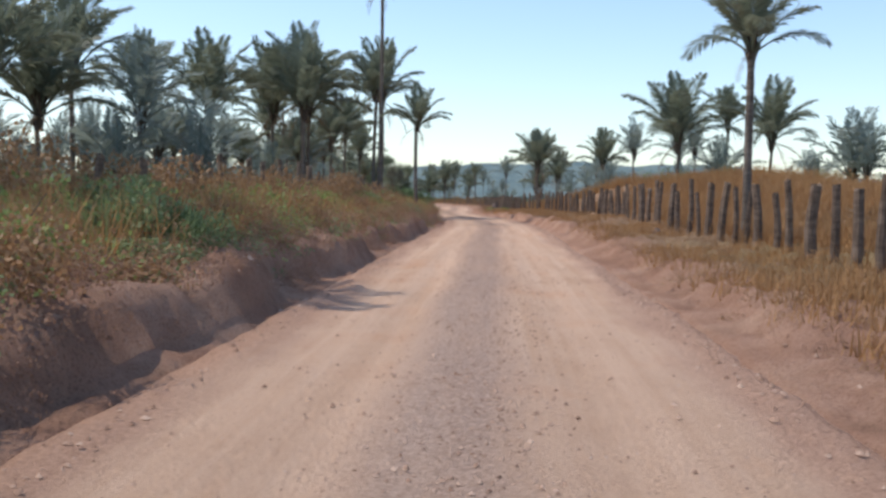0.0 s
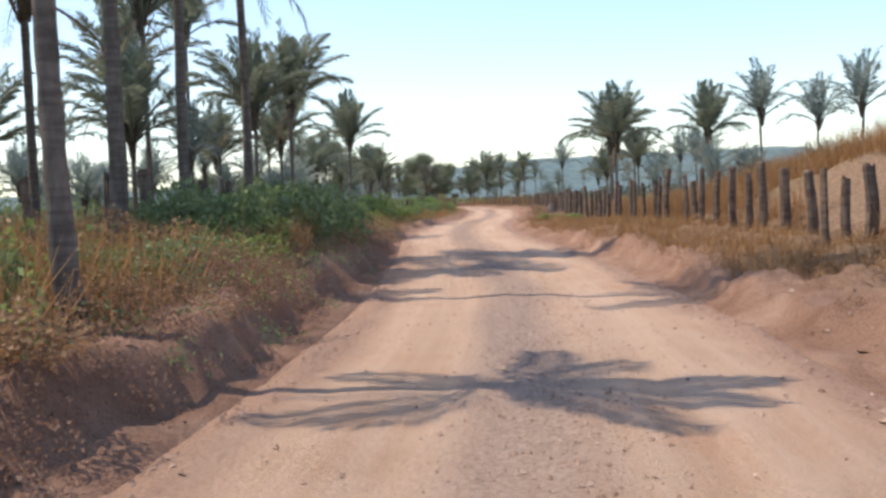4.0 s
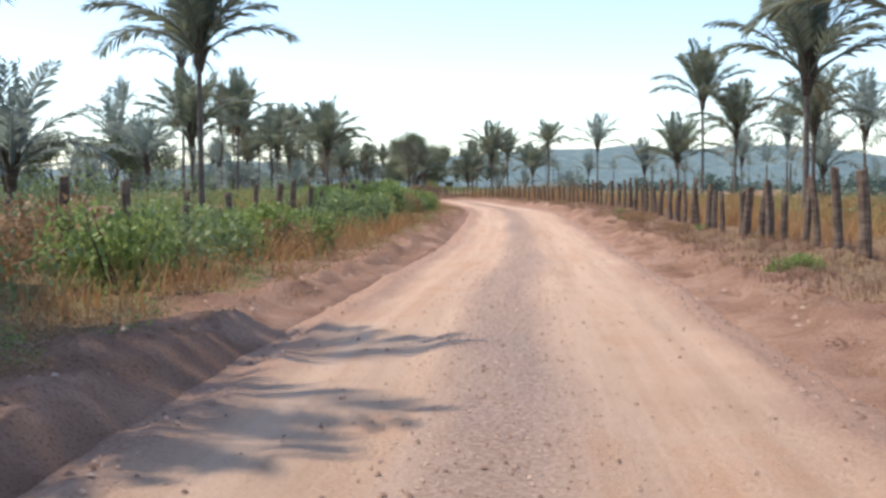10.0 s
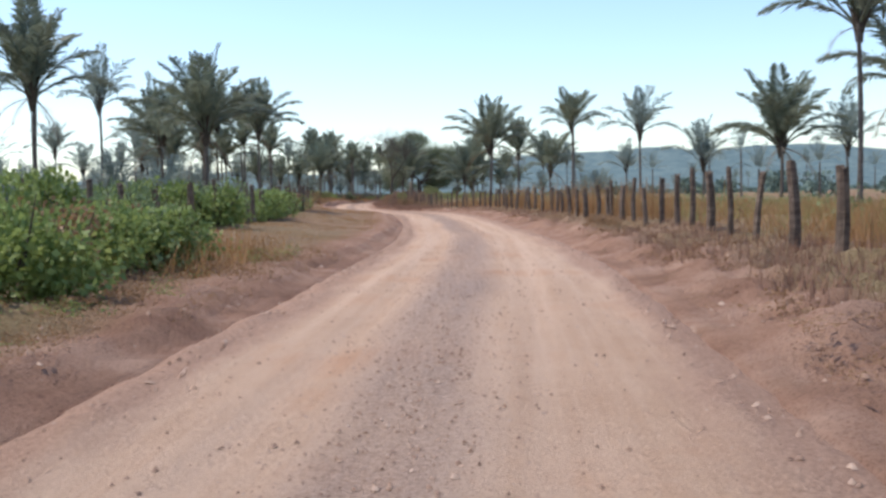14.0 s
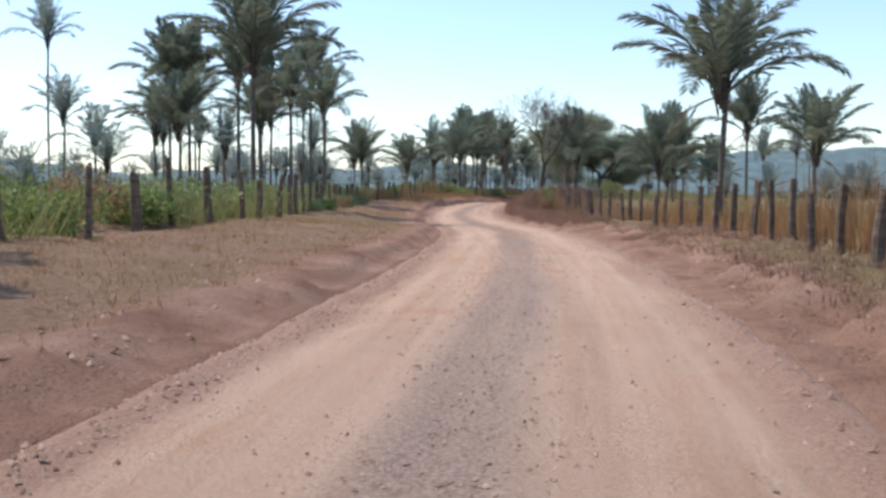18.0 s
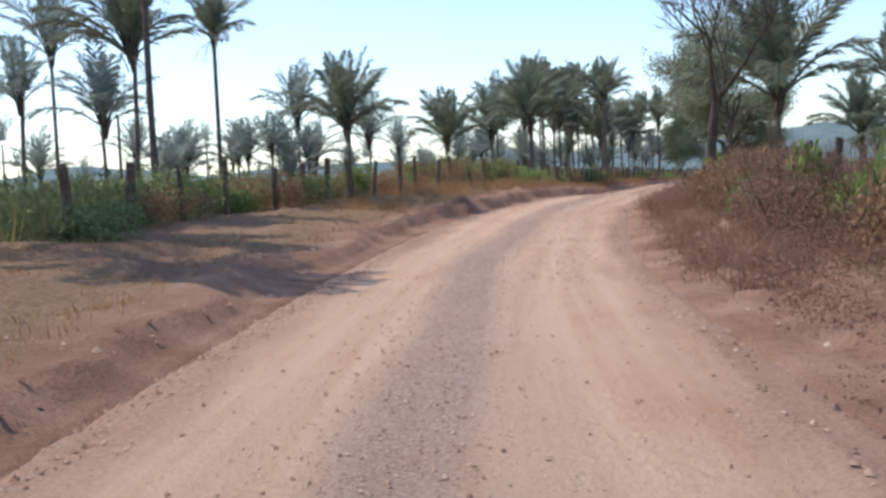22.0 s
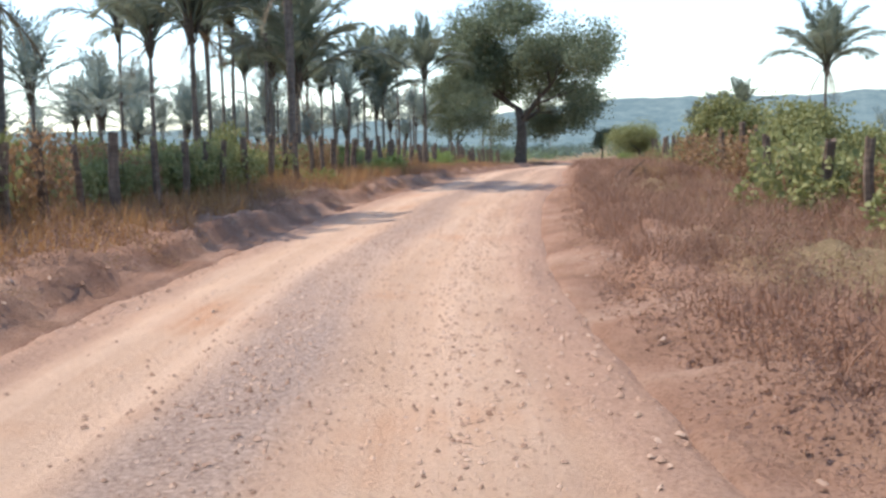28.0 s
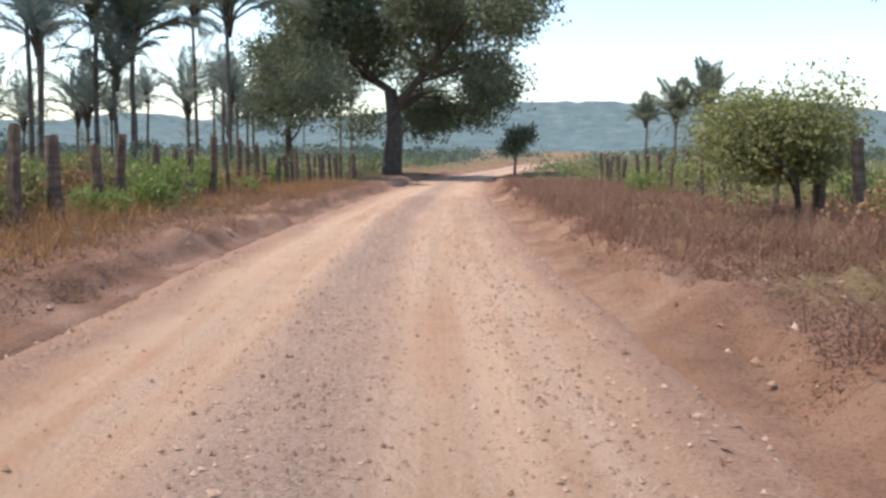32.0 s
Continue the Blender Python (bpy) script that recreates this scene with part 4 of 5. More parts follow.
thicket("dark undergrowth below the far palm grove", 16, 260, 300, 460, -1, 16.0, 50.0, (0.9, 1.8), (0.8, 2.0), SHRUB_DARK)
thicket("brown dead weeds and twigs hanging down the cut bank", 17, 900, -4, 98, -1, 2.9, 4.4, (0.3, 0.65), (0.25, 0.6), SHRUB_RUST, 140, 0.085)
thicket("dull green creepers on the cut bank", 18, 240, -4, 98, -1, 3.0, 4.8, (0.25, 0.55), (0.2, 0.5), SHRUB_DARK)
thicket("dead leaves and twigs along the verge", 19, 500, 100, 270, 1, 3.1, 6.4, (0.25, 0.5), (0.05, 0.2), SHRUB_RUST)
thicket("dry creeping weeds at the edge of the road", 20, 420, 0, 262, 1, 2.95, 4.3, (0.15, 0.4), (0.05, 0.2), SHRUB_DRY, 95, 0.12)
thicket("dry creeping weeds at the edge of the road", 21, 380, 300, 440, -1, 2.95, 4.2, (0.2, 0.45), (0.08, 0.3), SHRUB_RUST, 95, 0.12)
thicket("dry creeping weeds at the edge of the road", 22, 300, 98, 182, -1, 2.95, 4.6, (0.2, 0.45), (0.08, 0.3), SHRUB_DRY, 95, 0.12)
thicket("dark undergrowth round the big tree", 23, 200, 425, 520, -1, 6.0, 40.0, (1.2, 2.4), (1.0, 2.6), SHRUB_DARK, 95, 0.12)
thicket("dull scrub beside the far road", 24, 160, 440, 540, 1, 6.0, 40.0, (1.2, 2.4), (0.8, 2.0), SHRUB_DARK, 95, 0.12)
thicket("low rusty weeds and fallen leaves on the bank", 25, 1200, 290, 440, 1, 3.1, 5.6, (0.25, 0.6), (0.12, 0.4), SHRUB_RUST, 120, 0.09)
thicket("low dry weeds on the grassy verge", 26, 800, -4, 112, 1, 3.4, 6.8, (0.25, 0.6), (0.1, 0.35), SHRUB_DRY, 120, 0.09)
thicket("dry weeds on the edge of the bank", 27, 420, 296, 440, -1, 3.0, 5.4, (0.25, 0.6), (0.15, 0.45), SHRUB_DRY, 95, 0.12)
thicket("dry weeds and runners below the shrubs", 28, 420, 84, 182, -1, 3.1, 5.6, (0.3, 0.6), (0.12, 0.4), SHRUB_DRY, 95, 0.12)
thicket("green seedlings below the shrubs", 29, 220, 84, 182, -1, 3.6, 6.0, (0.25, 0.5), (0.15, 0.45), SHRUB, 95, 0.12)
thicket("tall yellow-green scrub behind the pasture fence", 30, 300, 236, 308, -1, 9.0, 17.0, (0.8, 1.5), (1.0, 1.9), SHRUB_PALE)
thicket("tall green scrub behind the pasture fence", 31, 200, 200, 308, -1, 9.4, 18.0, (0.8, 1.5), (0.9, 1.8), SHRUB)
thicket("rusty weeds and dead leaves below the fence", 32, 480, 338, 440, -1, 3.1, 6.0, (0.3, 0.6), (0.2, 0.5), SHRUB_RUST, 95, 0.12)
thicket("dark undergrowth between the palm trunks", 35, 300, 20, 175, -1, 16.0, 40.0, (1.2, 2.2), (1.4, 3.0), SHRUB_DARK)
thicket("dull green scrub along the top of the cut bank", 36, 170, 2, 70, -1, 4.6, 8.0, (0.5, 0.9), (0.5, 1.0), SHRUB)
thicket("scrub covering the far pasture, leaves tinted for haze", 33, 260, 470, 680, -1, 9.0, 100.0, (2.0, 4.0), (1.4, 3.4), FAR_WOOD)
thicket("scrub covering the far pasture, leaves tinted for haze", 34, 260, 470, 680, 1, 9.0, 100.0, (2.0, 4.0), (1.4, 3.2), FAR_WOOD)
# heaps of cut brush and leaf litter on the verge
for by, bu, bw, bh, kind in ((157, 4.7, 0.9, 0.55, "dry"), (158.2, 4.4, 0.6, 0.5, "green"), (159.5, 5.0, 0.8, 0.5, "dry"), (121, 4.4, 0.7, 0.35, "dry"), (123.5, 4.6, 0.8, 0.4, "dry"), (196, 5.0, 1.0, 0.6, "dry"), (198, 5.3, 0.8, 0.6, "dry")):
    shrub(float(centre(by)) + bu, by, bw, bh, kind)
# the fence side
shrubs_along(10, 12, 10, 100, 1, 4.6, 9.0, ("dry",), (0.4, 0.8), (0.35, 0.7))
shrubs_along(11, 16, 100, 170, 1, 4.3, 6.2, ("dry", "dry", "green"), (0.35, 0.7), (0.3, 0.6))
shrubs_along(12, 12, 265, 300, 1, 4.4, 7.0, ("dry", "rust"), (0.5, 1.0), (0.6, 1.2))
scrub_along(13, 42, 338, 378, 1, 7.8, 13.0, ("pale", "pale", "dry"), (1.0, 1.7), (1.2, 2.1))
shrub(4.2, 101, 0.55, 0.8, "sapling")
for by, bu, bw, bh, kind in ((115.5, -5.6, 1.5, 2.1, "green"), (117.6, -6.2, 1.6, 2.4, "green"), (119.6, -5.4, 1.3, 1.9, "green"), (121.4, -6.4, 1.5, 2.2, "green"), (113.8, -6.8, 1.3, 1.8, "dark")):
    shrub(float(centre(by)) + bu, by, bw, bh, kind)
# tall dusty bushes that hide the fence where the road bends
shrubs_along(23, 34, 284, 326, 1, 4.9, 7.6, ("rust", "rust", "dry", "rust", "dry"), (0.9, 1.5), (1.1, 2.1))
shrubs_along(24, 10, 286, 312, 1, 5.0, 6.6, ("sapling", "green"), (0.6, 1.0), (0.9, 1.7))
shrubs_along(25, 14, 326, 345, 1, 6.0, 9.0, ("rust", "green", "dry"), (0.8, 1.3), (0.8, 1.4))
shrub(float(centre(304)) + 4.6, 304, 0.55, 0.5, "green")
scrub_along(26, 24, 150, 178, -1, 6.0, 9.0, ("green", "dry", "green"), (1.0, 1.5), (1.3, 1.9))
# only the dark leaf here, its colour helping to stand for palm shade
shrubs_along(27, 9, 70, 80, -1, 4.6, 6.4, ("dark",), (1.2, 1.7), (1.5, 2.2))
# the clump of bushes grown over the near end of the pasture fence
for bx, by, bw, bh, kind in ((3.3, 96.4, 0.95, 1.55, "green"), (2.5, 98.2, 0.9, 1.3, "green"), (1.4, 99.5, 1.0, 1.1, "dry"), (3.9, 98.6, 0.7, 0.9, "green"), (0.4, 101.5, 0.9, 1.15, "dry"), (2.6, 103.0, 0.8, 0.9, "green"), (4.6, 95.2, 0.5, 0.45, "green"), (1.6, 105.5, 0.8, 1.0, "dry")):
    shrub(bx, by, bw, bh, kind)
scrub_along(14, 12, 380, 440, 1, 6.5, 12.0, ("green", "dry"), (0.8, 1.3), (0.8, 1.4))


# ---- broad-leaved trees ----
def branching(rng, start, way, length, radius, depth, spread, pieces, tips, levels, bend=0.25, up=0.15):
    radius = max(radius, 0.016)
    path, radii = [Vector(start)], [radius]
    d = Vector(way).normalized()
    for k in range(4):
        d = (d + Vector((rng.uniform(-bend, bend), rng.uniform(-bend, bend), rng.uniform(-bend, bend) * 0.6 + up * 0.5))).normalized()
        path.append(path[-1] + d * length / 4)
        radii.append(radius * (1 - 0.42 * (k + 1) / 4))
    pieces.append(tube(path, radii, 8 if depth > 2 else 5))
    levels.append(depth)
    if depth == 0:
        tips.append(path[-1])
        tips.append(path[2])
        return
    for k in range(rng.randint(2, 3) + (1 if depth > 2 else 0)):
        side = Vector((rng.gauss(0, 1), rng.gauss(0, 1), rng.gauss(0, 0.5))).normalized()
        w = (d * (1 - spread) + side * spread).normalized()
        branching(rng, path[-1 if k < 2 else rng.choice((2, 3))], w, length * rng.uniform(0.6, 0.85), radii[-1] * rng.uniform(0.55, 0.8), depth - 1, spread, pieces, tips, levels, bend, up)


def clumps_at(seed, tips, per, size, reach):
    rng = np.random.RandomState(seed)
    t = np.repeat(np.array([tuple(p) for p in tips]), per, 0)
    n = len(t)
    c = t + np.clip(rng.normal(size=(n, 3)), -1.5, 1.5) * reach * np.array([1, 1, 0.7])
    a = rng.normal(size=(n, 3)) + np.array([0, 0, -0.6])
    a /= np.linalg.norm(a, axis=1, keepdims=True)
    b = np.cross(a, rng.normal(size=(n, 3)))
    b /= np.linalg.norm(b, axis=1, keepdims=True)
    ln, wd = size * rng.uniform(0.7, 1.4, n)[:, None], size * rng.uniform(0.3, 0.5, n)[:, None]
    verts = np.stack([c, c + a * ln * 0.5 + b * wd, c + a * ln, c + a * ln * 0.5 - b * wd], 1).reshape(-1, 3)
    return verts, np.arange(n * 4).reshape(-1, 4)


def tree(x, y, label, seed, height, radius, depth, spread, per, size, reach, mat, lean=(0, 0), first=0.35, up=0.15):
    rng, pieces, tips, levels = random.Random(seed), [], [], []
    branching(rng, (0, 0, -0.1), (lean[0], lean[1], 1), height * first, radius, depth, spread, pieces, tips, levels, 0.16, up)
    root = tagged(new("tree", None), label, "tree")
    root.location = (x, y, floor_at(x, y))
    part("trunk", quads_mesh("trunk", *merged(pieces[:1]), BARK, True), root)
    cuts = [k for k, d in enumerate(levels) if d == depth - 1] + [len(pieces)]
    for k0, k1 in zip(cuts[:-1], cuts[1:]):
        part("limb", quads_mesh("limb", *merged(pieces[k0:k1]), BARK, True), root)
    if per:
        part("crown", quads_mesh("crown", *clumps_at(seed, tips, per, size, reach), mat), root)
    return root


tree(9.6, 466, "big dark spreading tree beside the road fence", 3, 28.0, 0.8, 5, 0.5, 150, 0.27, 1.05, TREE_LEAF, lean=(0.14, 0), first=0.24, up=0.03)
tree(8.9, 337, "tree with a dark trunk and thin hanging leaves", 5, 10.0, 0.2, 5, 0.52, 60, 0.13, 0.5, TREE_PALE, lean=(-0.12, 0.05), first=0.33)
tree(7.9, 314, "tall bare tree with many fine grey branches behind the fence", 8, 12.0, 0.26, 6, 0.42, 0, 0.2, 0.5, TREE_LEAF, first=0.3)
tree(13.4, 378, "slim leafy tree with pale green hanging leaves", 9, 3.6, 0.09, 4, 0.45, 34, 0.13, 0.3, SHRUB_PALE, first=0.3)
tree(12.6, 368, "leafy pale green bushy tree crowding the fence", 12, 2.7, 0.09, 4, 0.55, 60, 0.10, 0.42, SHRUB_PALE, first=0.3)
tree(20.5, 474, "small round dark tree beside the far road", 14, 5.5, 0.14, 3, 0.5, 60, 0.24, 0.5, TREE_LEAF, first=0.3)
tree(2.4, 458, "leafy dark tree among the tall palms", 21, 11.0, 0.24, 4, 0.5, 50, 0.2, 0.7, TREE_LEAF, first=0.3)
tree(-19.0, 212, "broad dark leafy tree behind the scrub", 41, 8.0, 0.2, 4, 0.5, 55, 0.2, 0.6, TREE_LEAF, first=0.28)
tree(-26.0, 216, "broad dark leafy tree behind the scrub", 42, 8.5, 0.2, 4, 0.5, 55, 0.2, 0.6, TREE_LEAF, first=0.28)
tree(-22.0, 230, "tall dark leafy tree behind the palms", 43, 9.0, 0.2, 4, 0.5, 55, 0.2, 0.6, TREE_LEAF, first=0.28)
tree(14.4, 404, "large pale green leafy bush beside the fence", 31, 4.6, 0.08, 4, 0.52, 120, 0.075, 0.45, SHRUB_PALE, first=0.24)



# ---- grass, as stuff ----
def grass(name, label, seed, count, y0, y1, u0, u1, high, mat, side, clump=8, lean=0.9, power=1.0):
    """Tufts of blades between the offsets u0 and u1 beside the road."""
    rng = np.random.RandomState(seed)
    y = rng.uniform(y0, y1, count)
    u = u0 + (u1 - u0) * rng.rand(count) ** power
    x = centre(y) + side * u
    keep = fractal(x * 0.22 + seed, y * 0.22, 3) > -0.55 + 0.5 * rng.rand(count)
    x, y = x[keep], y[keep]
    z, _ = ground_z(x, y)
    scale = 0.75 + 0.5 * (fractal(x * 0.15, y * 0.15 + seed, 2) * 0.5 + 0.5)
    n = len(x) * clump
    bx, by, bz = (np.repeat(v, clump) for v in (x, y, z))
    bx, by = bx + rng.normal(size=n) * 0.17, by + rng.normal(size=n) * 0.17
    h = np.repeat(scale, clump) * rng.uniform(high[0], high[1], n)
    a = rng.uniform(0, math.tau, n)
    tilt = rng.rand(n) * lean + 0.04
    dx, dy = np.cos(a) * tilt * h, np.sin(a) * tilt * h
    w = rng.uniform(0.003, 0.007, n) * (1 + 0.5 * h)
    px, py = -np.sin(a) * w, np.cos(a) * w
    p = np.stack([px, py, 0 * px], 1) * 1.9
    low = np.stack([bx, by, bz - 0.03], 1)
    top = np.stack([bx + dx * 1.1, by + dy * 1.1, bz + h], 1)
    verts = np.stack([low - p, low + p, top], 1).reshape(-1, 3)
    quads = np.arange(n * 3).reshape(-1, 3)
    return tagged(new(name, quads_mesh(name, verts, quads, mat)), label, "grass", kind="stuff")


grass("dry_grass", "tall orange-brown dry grass on the cut bank", 1, 9000, -5, 110, 4.2, 16, (0.35, 0.95), GRASS_DRY, -1, power=1.2)
grass("dry_grass", "short dry grass on the verge before the fence", 2, 9000, -5, 112, 3.5, 7.0, (0.08, 0.3), GRASS_DRY, 1)
grass("dry_grass", "tall orange-brown dry grass behind the post fence", 15, 21000, -5, 112, 6.9, 18, (0.4, 1.0), GRASS_DRY, 1, power=1.1)
grass("dry_grass", "dry brown grass and weeds on the grassy verge", 3, 5200, 105, 262, 3.8, 7.0, (0.06, 0.26), GRASS_RED, 1)
grass("dry_grass", "orange dry grass along the post fence", 4, 8000, 105, 270, 7.0, 18, (0.35, 0.85), GRASS_DRY, 1, power=1.4)
grass("green_grass", "yellow-green pasture grass beyond the fence", 5, 5200, 90, 300, 8.5, 26, (0.35, 0.8), GRASS_GREEN, 1)
grass("dry_grass", "rusty dry weeds crowding the rusty bank", 6, 13000, 262, 345, 3.4, 12, (0.12, 0.45), GRASS_RED, 1, lean=1.5, power=1.3)
grass("dry_grass", "rusty dry weeds on the rusty bank", 7, 14000, 345, 440, 3.7, 12, (0.12, 0.45), GRASS_RED, 1, lean=1.5, power=1.2)
grass("dry_grass", "dry grass between shrubs on the cut bank", 8, 5200, 108, 182, 4.2, 14, (0.25, 0.7), GRASS_DRY, -1)
grass("green_grass", "yellow-green grass behind the pasture fence", 9, 8000, 176, 310, 9.0, 26, (0.5, 1.1), GRASS_GREEN, -1, power=1.5)
grass("dry_grass", "short sparse dry grass on the bare verge", 10, 3600, 178, 300, 3.8, 8.8, (0.03, 0.12), GRASS_DRY, -1)
grass("dry_grass", "dry grass on the bank by the fence", 11, 6500, 300, 440, 3.9, 9.0, (0.2, 0.6), GRASS_DRY, -1)
grass("green_grass", "yellow-green pasture behind the pasture fence", 12, 6500, 330, 450, 7.0, 24, (0.35, 0.8), GRASS_GREEN, -1)
grass("green_grass", "green grass among the shrubs of the roadside bank", 13, 4000, 0, 110, 4.4, 16, (0.3, 0.7), GRASS_GREEN, -1)
grass("green_grass", "pale green scrub beyond the post fence", 14, 4500, 335, 460, 10, 30, (0.4, 0.9), GRASS_GREEN, 1)


grass("dry_grass", "tall thin dead stalks standing along the fence", 16, 420, 196, 262, 6.3, 9.5, (0.9, 1.9), GRASS_DRY, 1, lean=0.25)
grass("dry_grass", "tall thin dead stalks standing among the bushes", 17, 260, 284, 330, 5.5, 9.5, (0.9, 2.0), GRASS_RED, 1, lean=0.3)


# ---- gravel and stones, as stuff ----
def stones(name, label, seed, count, y0, y1, place, size, mat):
    rng = np.random.RandomState(seed)
    y = rng.uniform(y0, y1, count)
    u = place(rng, count, y)
    x = centre(y) + u
    z = np.where(np.abs(u) < 3.0, road_z(u, y), ground_z(x, y)[0])
    s = size[0] + (size[1] - size[0]) * rng.rand(count) ** 3
    base = np.array([(1, 0, 0), (0, 1, 0), (-1, 0, 0), (0, -1, 0), (0, 0, 0.8), (0, 0, -0.8)], float)
    v = base[None] * s[:, None, None] * rng.uniform(0.55, 1.2, (count, 6, 1)) + rng.normal(size=(count, 6, 3)) * s[:, None, None] * 0.16
    turn = rng.uniform(0, 6.3, count)
    c, sn = np.cos(turn)[:, None], np.sin(turn)[:, None]
    v = np.stack([v[..., 0] * c - v[..., 1] * sn, v[..., 0] * sn + v[..., 1] * c, v[..., 2]], -1)
    v = v + np.stack([x, y, z + s * 0.3], 1)[:, None]
    tris = np.array([(0, 1, 4), (1, 2, 4), (2, 3, 4), (3, 0, 4), (1, 0, 5), (2, 1, 5), (3, 2, 5), (0, 3, 5)][:4])
    return tagged(new(name, quads_mesh(name, v.reshape(-1, 3), (np.arange(count)[:, None, None] * 6 + tris[None]).reshape(-1, 3), mat)), label, "gravel", kind="stuff")


stones("gravel", "loose dark gravel along the middle of the road", 1, 85000, 0, 430, lambda r, n, y: -0.1 + 0.42 * r.normal(size=n) + 0.2 * np.sin(y * 0.13), (0.006, 0.024), STONE)
stones("gravel", "scattered small stones over the whole road", 2, 34000, 0, 430, lambda r, n, y: r.uniform(-2.7, 2.7, n), (0.005, 0.030), STONE)
stones("gravel", "clods and stones graded up along the road edges", 3, 26000, 0, 430, lambda r, n, y: np.sign(r.rand(n) - 0.5) * (2.15 + 0.45 * np.abs(r.normal(size=n))), (0.006, 0.04), STONE)
stones("gravel", "stones and clods on the banks", 4, 14000, 0, 430, lambda r, n, y: np.sign(r.rand(n) - 0.5) * (3.0 + 2.6 * r.rand(n) ** 1.6), (0.008, 0.05), STONE)

stones("gravel", "second strip of loose gravel beside the wheel track", 5, 16000, 285, 430, lambda r, n, y: 1.35 + 0.28 * r.normal(size=n), (0.006, 0.026), STONE)
stones("gravel", "windrow of dark clods left along the road edge", 6, 12000, 176, 300, lambda r, n, y: -2.35 + 0.16 * r.normal(size=n) + 0.15 * np.sin(y * 0.2), (0.006, 0.03), STONE)
stones("gravel", "coarse loose stones on the crown of the road", 9, 9000, 345, 430, lambda r, n, y: -0.2 + 0.42 * r.normal(size=n) + 0.15 * np.sin(y * 0.3), (0.008, 0.030), PALE_STONE)
stones("gravel", "coarse loose stones beside the wheel track", 10, 9000, 345, 430, lambda r, n, y: 1.85 + 0.4 * r.normal(size=n), (0.008, 0.030), PALE_STONE)
stones("earth_clods", "crumbled lumps of red earth on the banks", 7, 9000, 0, 430, lambda r, n, y: np.sign(r.rand(n) - 0.5) * (2.9 + 1.5 * r.rand(n) ** 1.4), (0.012, 0.06), EARTH)

stones("earth_clods", "broken lumps of red earth along the graded shoulder", 8, 3500, 290, 440, lambda r, n, y: 2.9 + 2.0 * r.rand(n) ** 1.3, (0.015, 0.05), EARTH)


# ---- far woods, as stuff ----
def far_woods():
    rng = np.random.RandomState(9)
    pieces_v, pieces_q, o = [], [], 0
    for k in range(420):
        y = rng.uniform(120, 800)
        u = rng.choice((-1, 1)) * (rng.uniform(42, 170) if y < 450 else rng.uniform(14, 220))
        x = float(centre(min(y, 690))) + u
        v, q = leaf_cloud(100 + k % 6, 170, 0.2, 7)
        w, h = rng.uniform(2.5, 5.0), rng.uniform(2.2, 5.0)
        t = rng.uniform(0, 6.3)
        c, s = math.cos(t), math.sin(t)
        z = float(ground_z(np.array([x]), np.array([y]))[0][0])
        pieces_v.append(np.stack([(v[:, 0] * c - v[:, 1] * s) * w + x, (v[:, 0] * s + v[:, 1] * c) * w + y, v[:, 2] * h + z - 0.2], 1))
        pieces_q.append(q + o)
        o += len(v)
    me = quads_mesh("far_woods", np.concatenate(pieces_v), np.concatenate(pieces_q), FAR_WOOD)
    tagged(new("far_woods", me), "low woodland in the distance, leaves tinted for haze", "woods", kind="stuff")


far_woods()


# ---- single things by the road ----
def lathe_lump(name, label, category, x, y, wide, high, seed, mat, pointed=1.0):
    rng, n, rings = random.Random(seed), 20, 12
    verts, faces = [], []
    for k in range(rings + 1):
        f = k / rings
        r = (math.cos(f * math.pi / 2) ** pointed) * wide
        for a in range(n):
            t = math.tau * a / n
            q = 1 + 0.22 * noise.noise((math.cos(t) * 1.6 + seed, math.sin(t) * 1.6, f * 3)) + rng.uniform(-0.03, 0.03)
            verts.append((r * q * math.cos(t), r * q * math.sin(t), f * high - 0.1))
    for k in range(rings):
        for a in range(n):
            b = (a + 1) % n
            faces.append((k * n + a, k * n + b, k * n + n + b, k * n + n + a))
    ob = new(name, mesh_from(name, verts, faces, mat, True))
    ob.location = (x, y, floor_at(x, y))
    return tagged(ob, label, category)


lathe_lump("termite_mound", "rounded grey-brown termite mound against the fence posts", "termite mound", float(centre(126)) + 5.4, 126, 0.5, 0.95, 4, MOUND, 0.8)


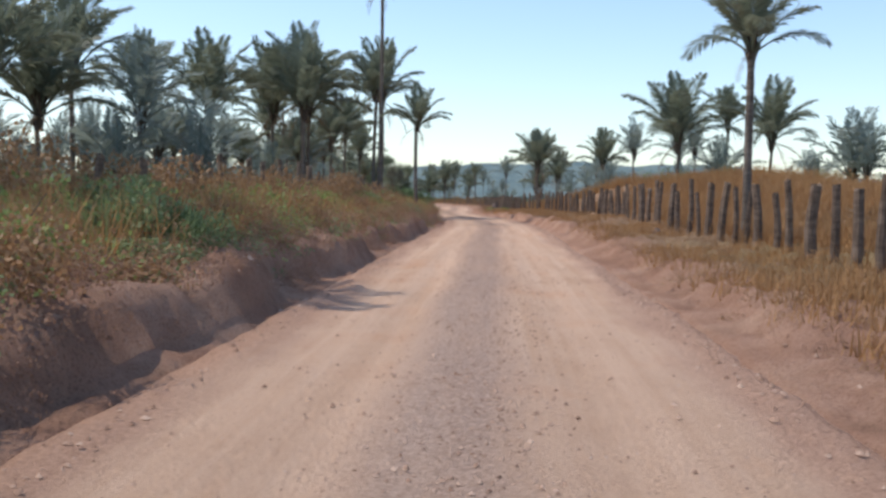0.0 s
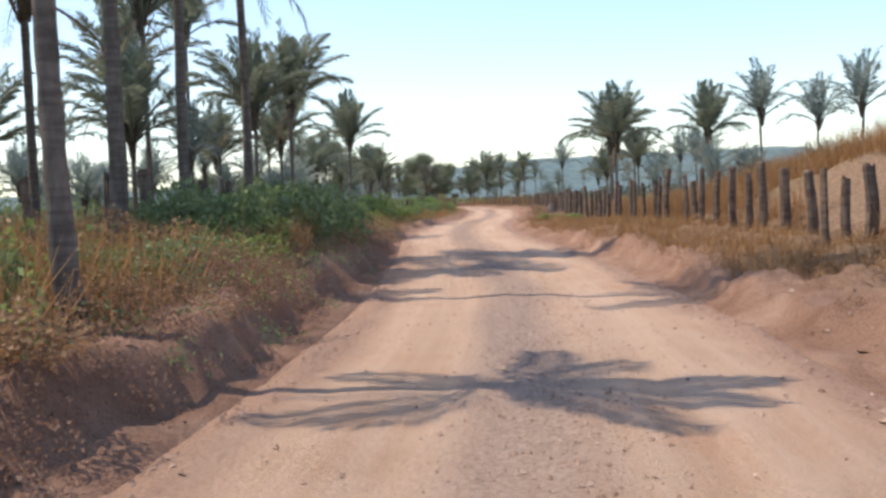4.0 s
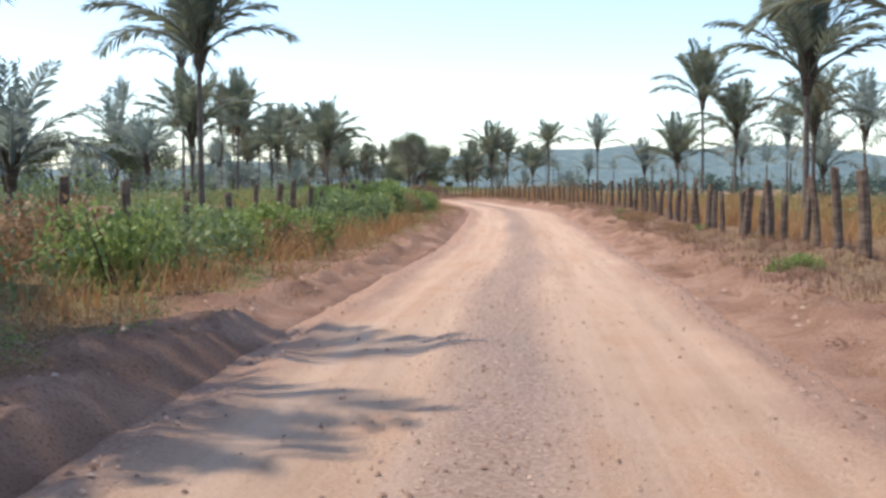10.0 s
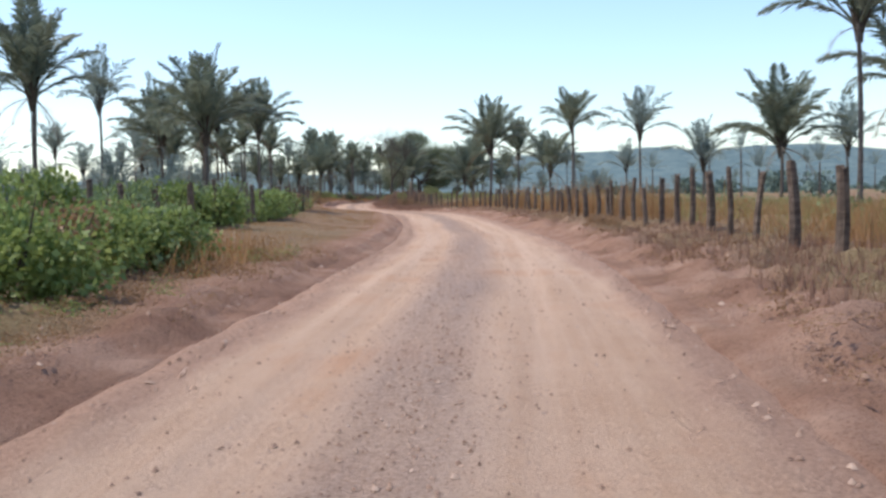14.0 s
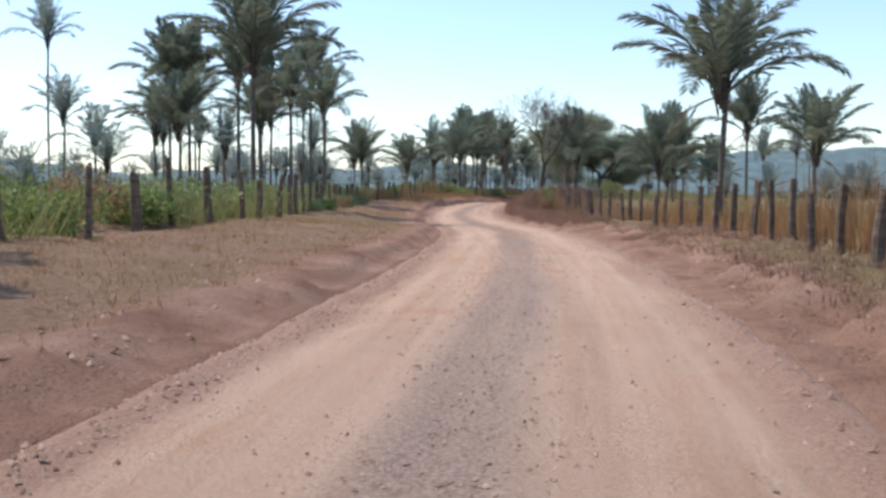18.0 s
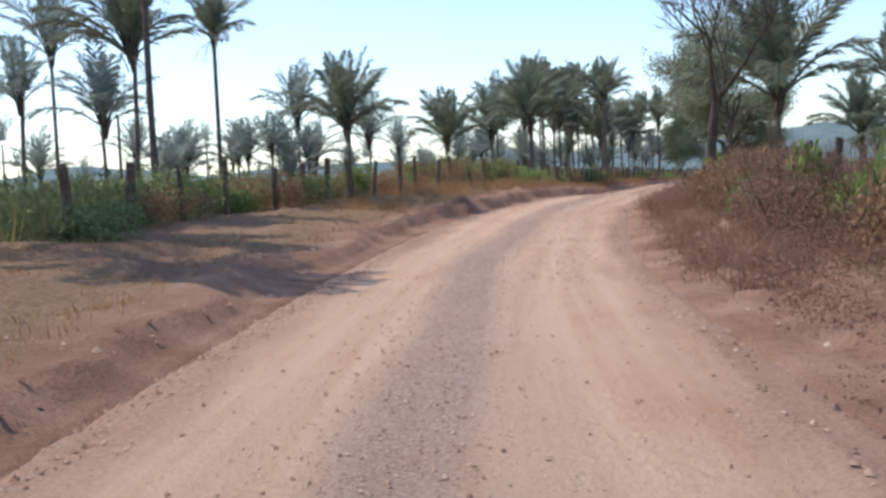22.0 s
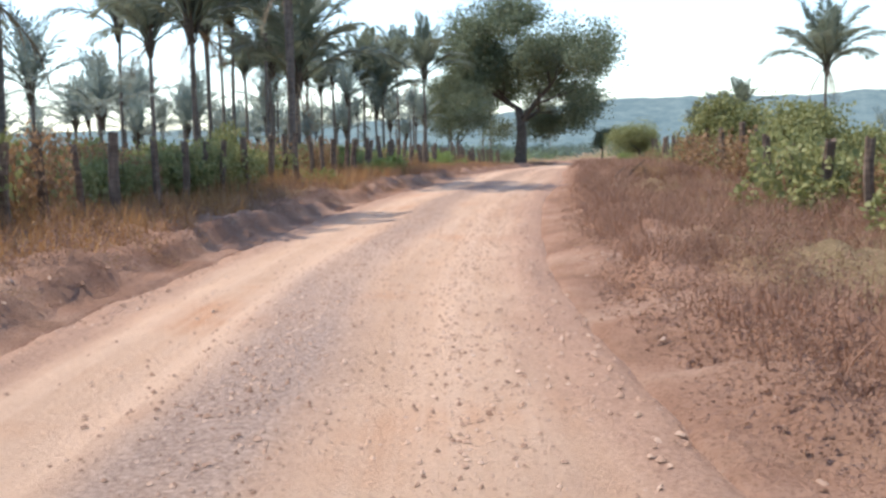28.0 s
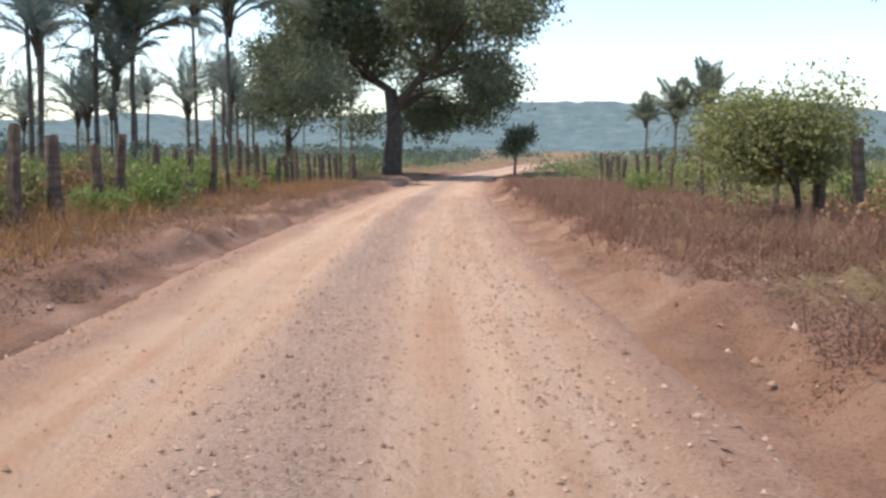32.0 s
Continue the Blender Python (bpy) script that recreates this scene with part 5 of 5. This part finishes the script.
def fallen_log(x, y, length, radius, turn):
    """A sawn pale log with a broken stub, lying on the bank."""
    path = [(f * length, 0.04 * math.sin(f * 5), 0.03 * math.sin(f * 7)) for f in np.linspace(0, 1, 9)]
    v, q = tube(path, [radius * (1 + 0.08 * math.sin(3 * k)) for k in range(9)], 12)
    caps = [tuple(range(11, -1, -1)), tuple(range(96, 108))]
    root = tagged(new("fallen_log", None), "pale fallen log with broken branches on the dry bank", "log")
    root.matrix_world = Matrix.Translation((x, y, floor_at(x, y) + radius * 0.7)) @ Matrix.Rotation(turn, 4, "Z")
    part("stem", mesh_from("stem", v, [tuple(f) for f in q] + caps, LOG_WOOD), root)
    for k, (at, up) in enumerate(((0.55, 0.5), (0.8, 0.7), (0.95, 0.4))):
        p = (at * length, 0, 0)
        v, q = tube([p, (p[0] + 0.2, 0.15 * (-1) ** k, up * 0.5), (p[0] + 0.55, 0.4 * (-1) ** k, up)], (0.04, 0.03, 0.01), 6)
        part("branch_stub", quads_mesh("branch_stub", v, q, BARK), root)


fallen_log(7.6, 372.0, 1.6, 0.16, 0.1)
shrub(9.7, 372.2, 0.9, 0.75, "dry")
shrub(10.6, 371.6, 0.8, 0.6, "rust")
lathe_lump("termite_mound", "small crumbling termite mound beside the post fence", "termite mound", float(centre(34)) + 5.6, 34, 0.35, 0.5, 6, MOUND, 0.8)



def stalk_clump(x, y, count, high, seed):
    """A bundle of tall straight dead stalks grown from one foot."""
    rng = random.Random(seed)
    root = tagged(new("dead_stalks", None), "bundle of tall straight dead brown stalks by the fence", "dead plant")
    root.location = (x, y, floor_at(x, y) - 0.05)
    for k in range(count):
        a, lean, tall = rng.uniform(0, math.tau), rng.uniform(0.02, 0.07), high * rng.uniform(0.7, 1.0)
        path = [(0.1 * math.cos(a) + lean * f * tall * math.cos(a), 0.1 * math.sin(a) + lean * f * tall * math.sin(a) + 0.03 * math.sin(4 * f + k), f * tall) for f in (0, 0.35, 0.7, 1.0)]
        part("stalk", quads_mesh("stalk", *tube(path, (0.024, 0.02, 0.016, 0.007), 5), LOG_WOOD), root)


stalk_clump(11.2, 291.5, 9, 3.6, 4)
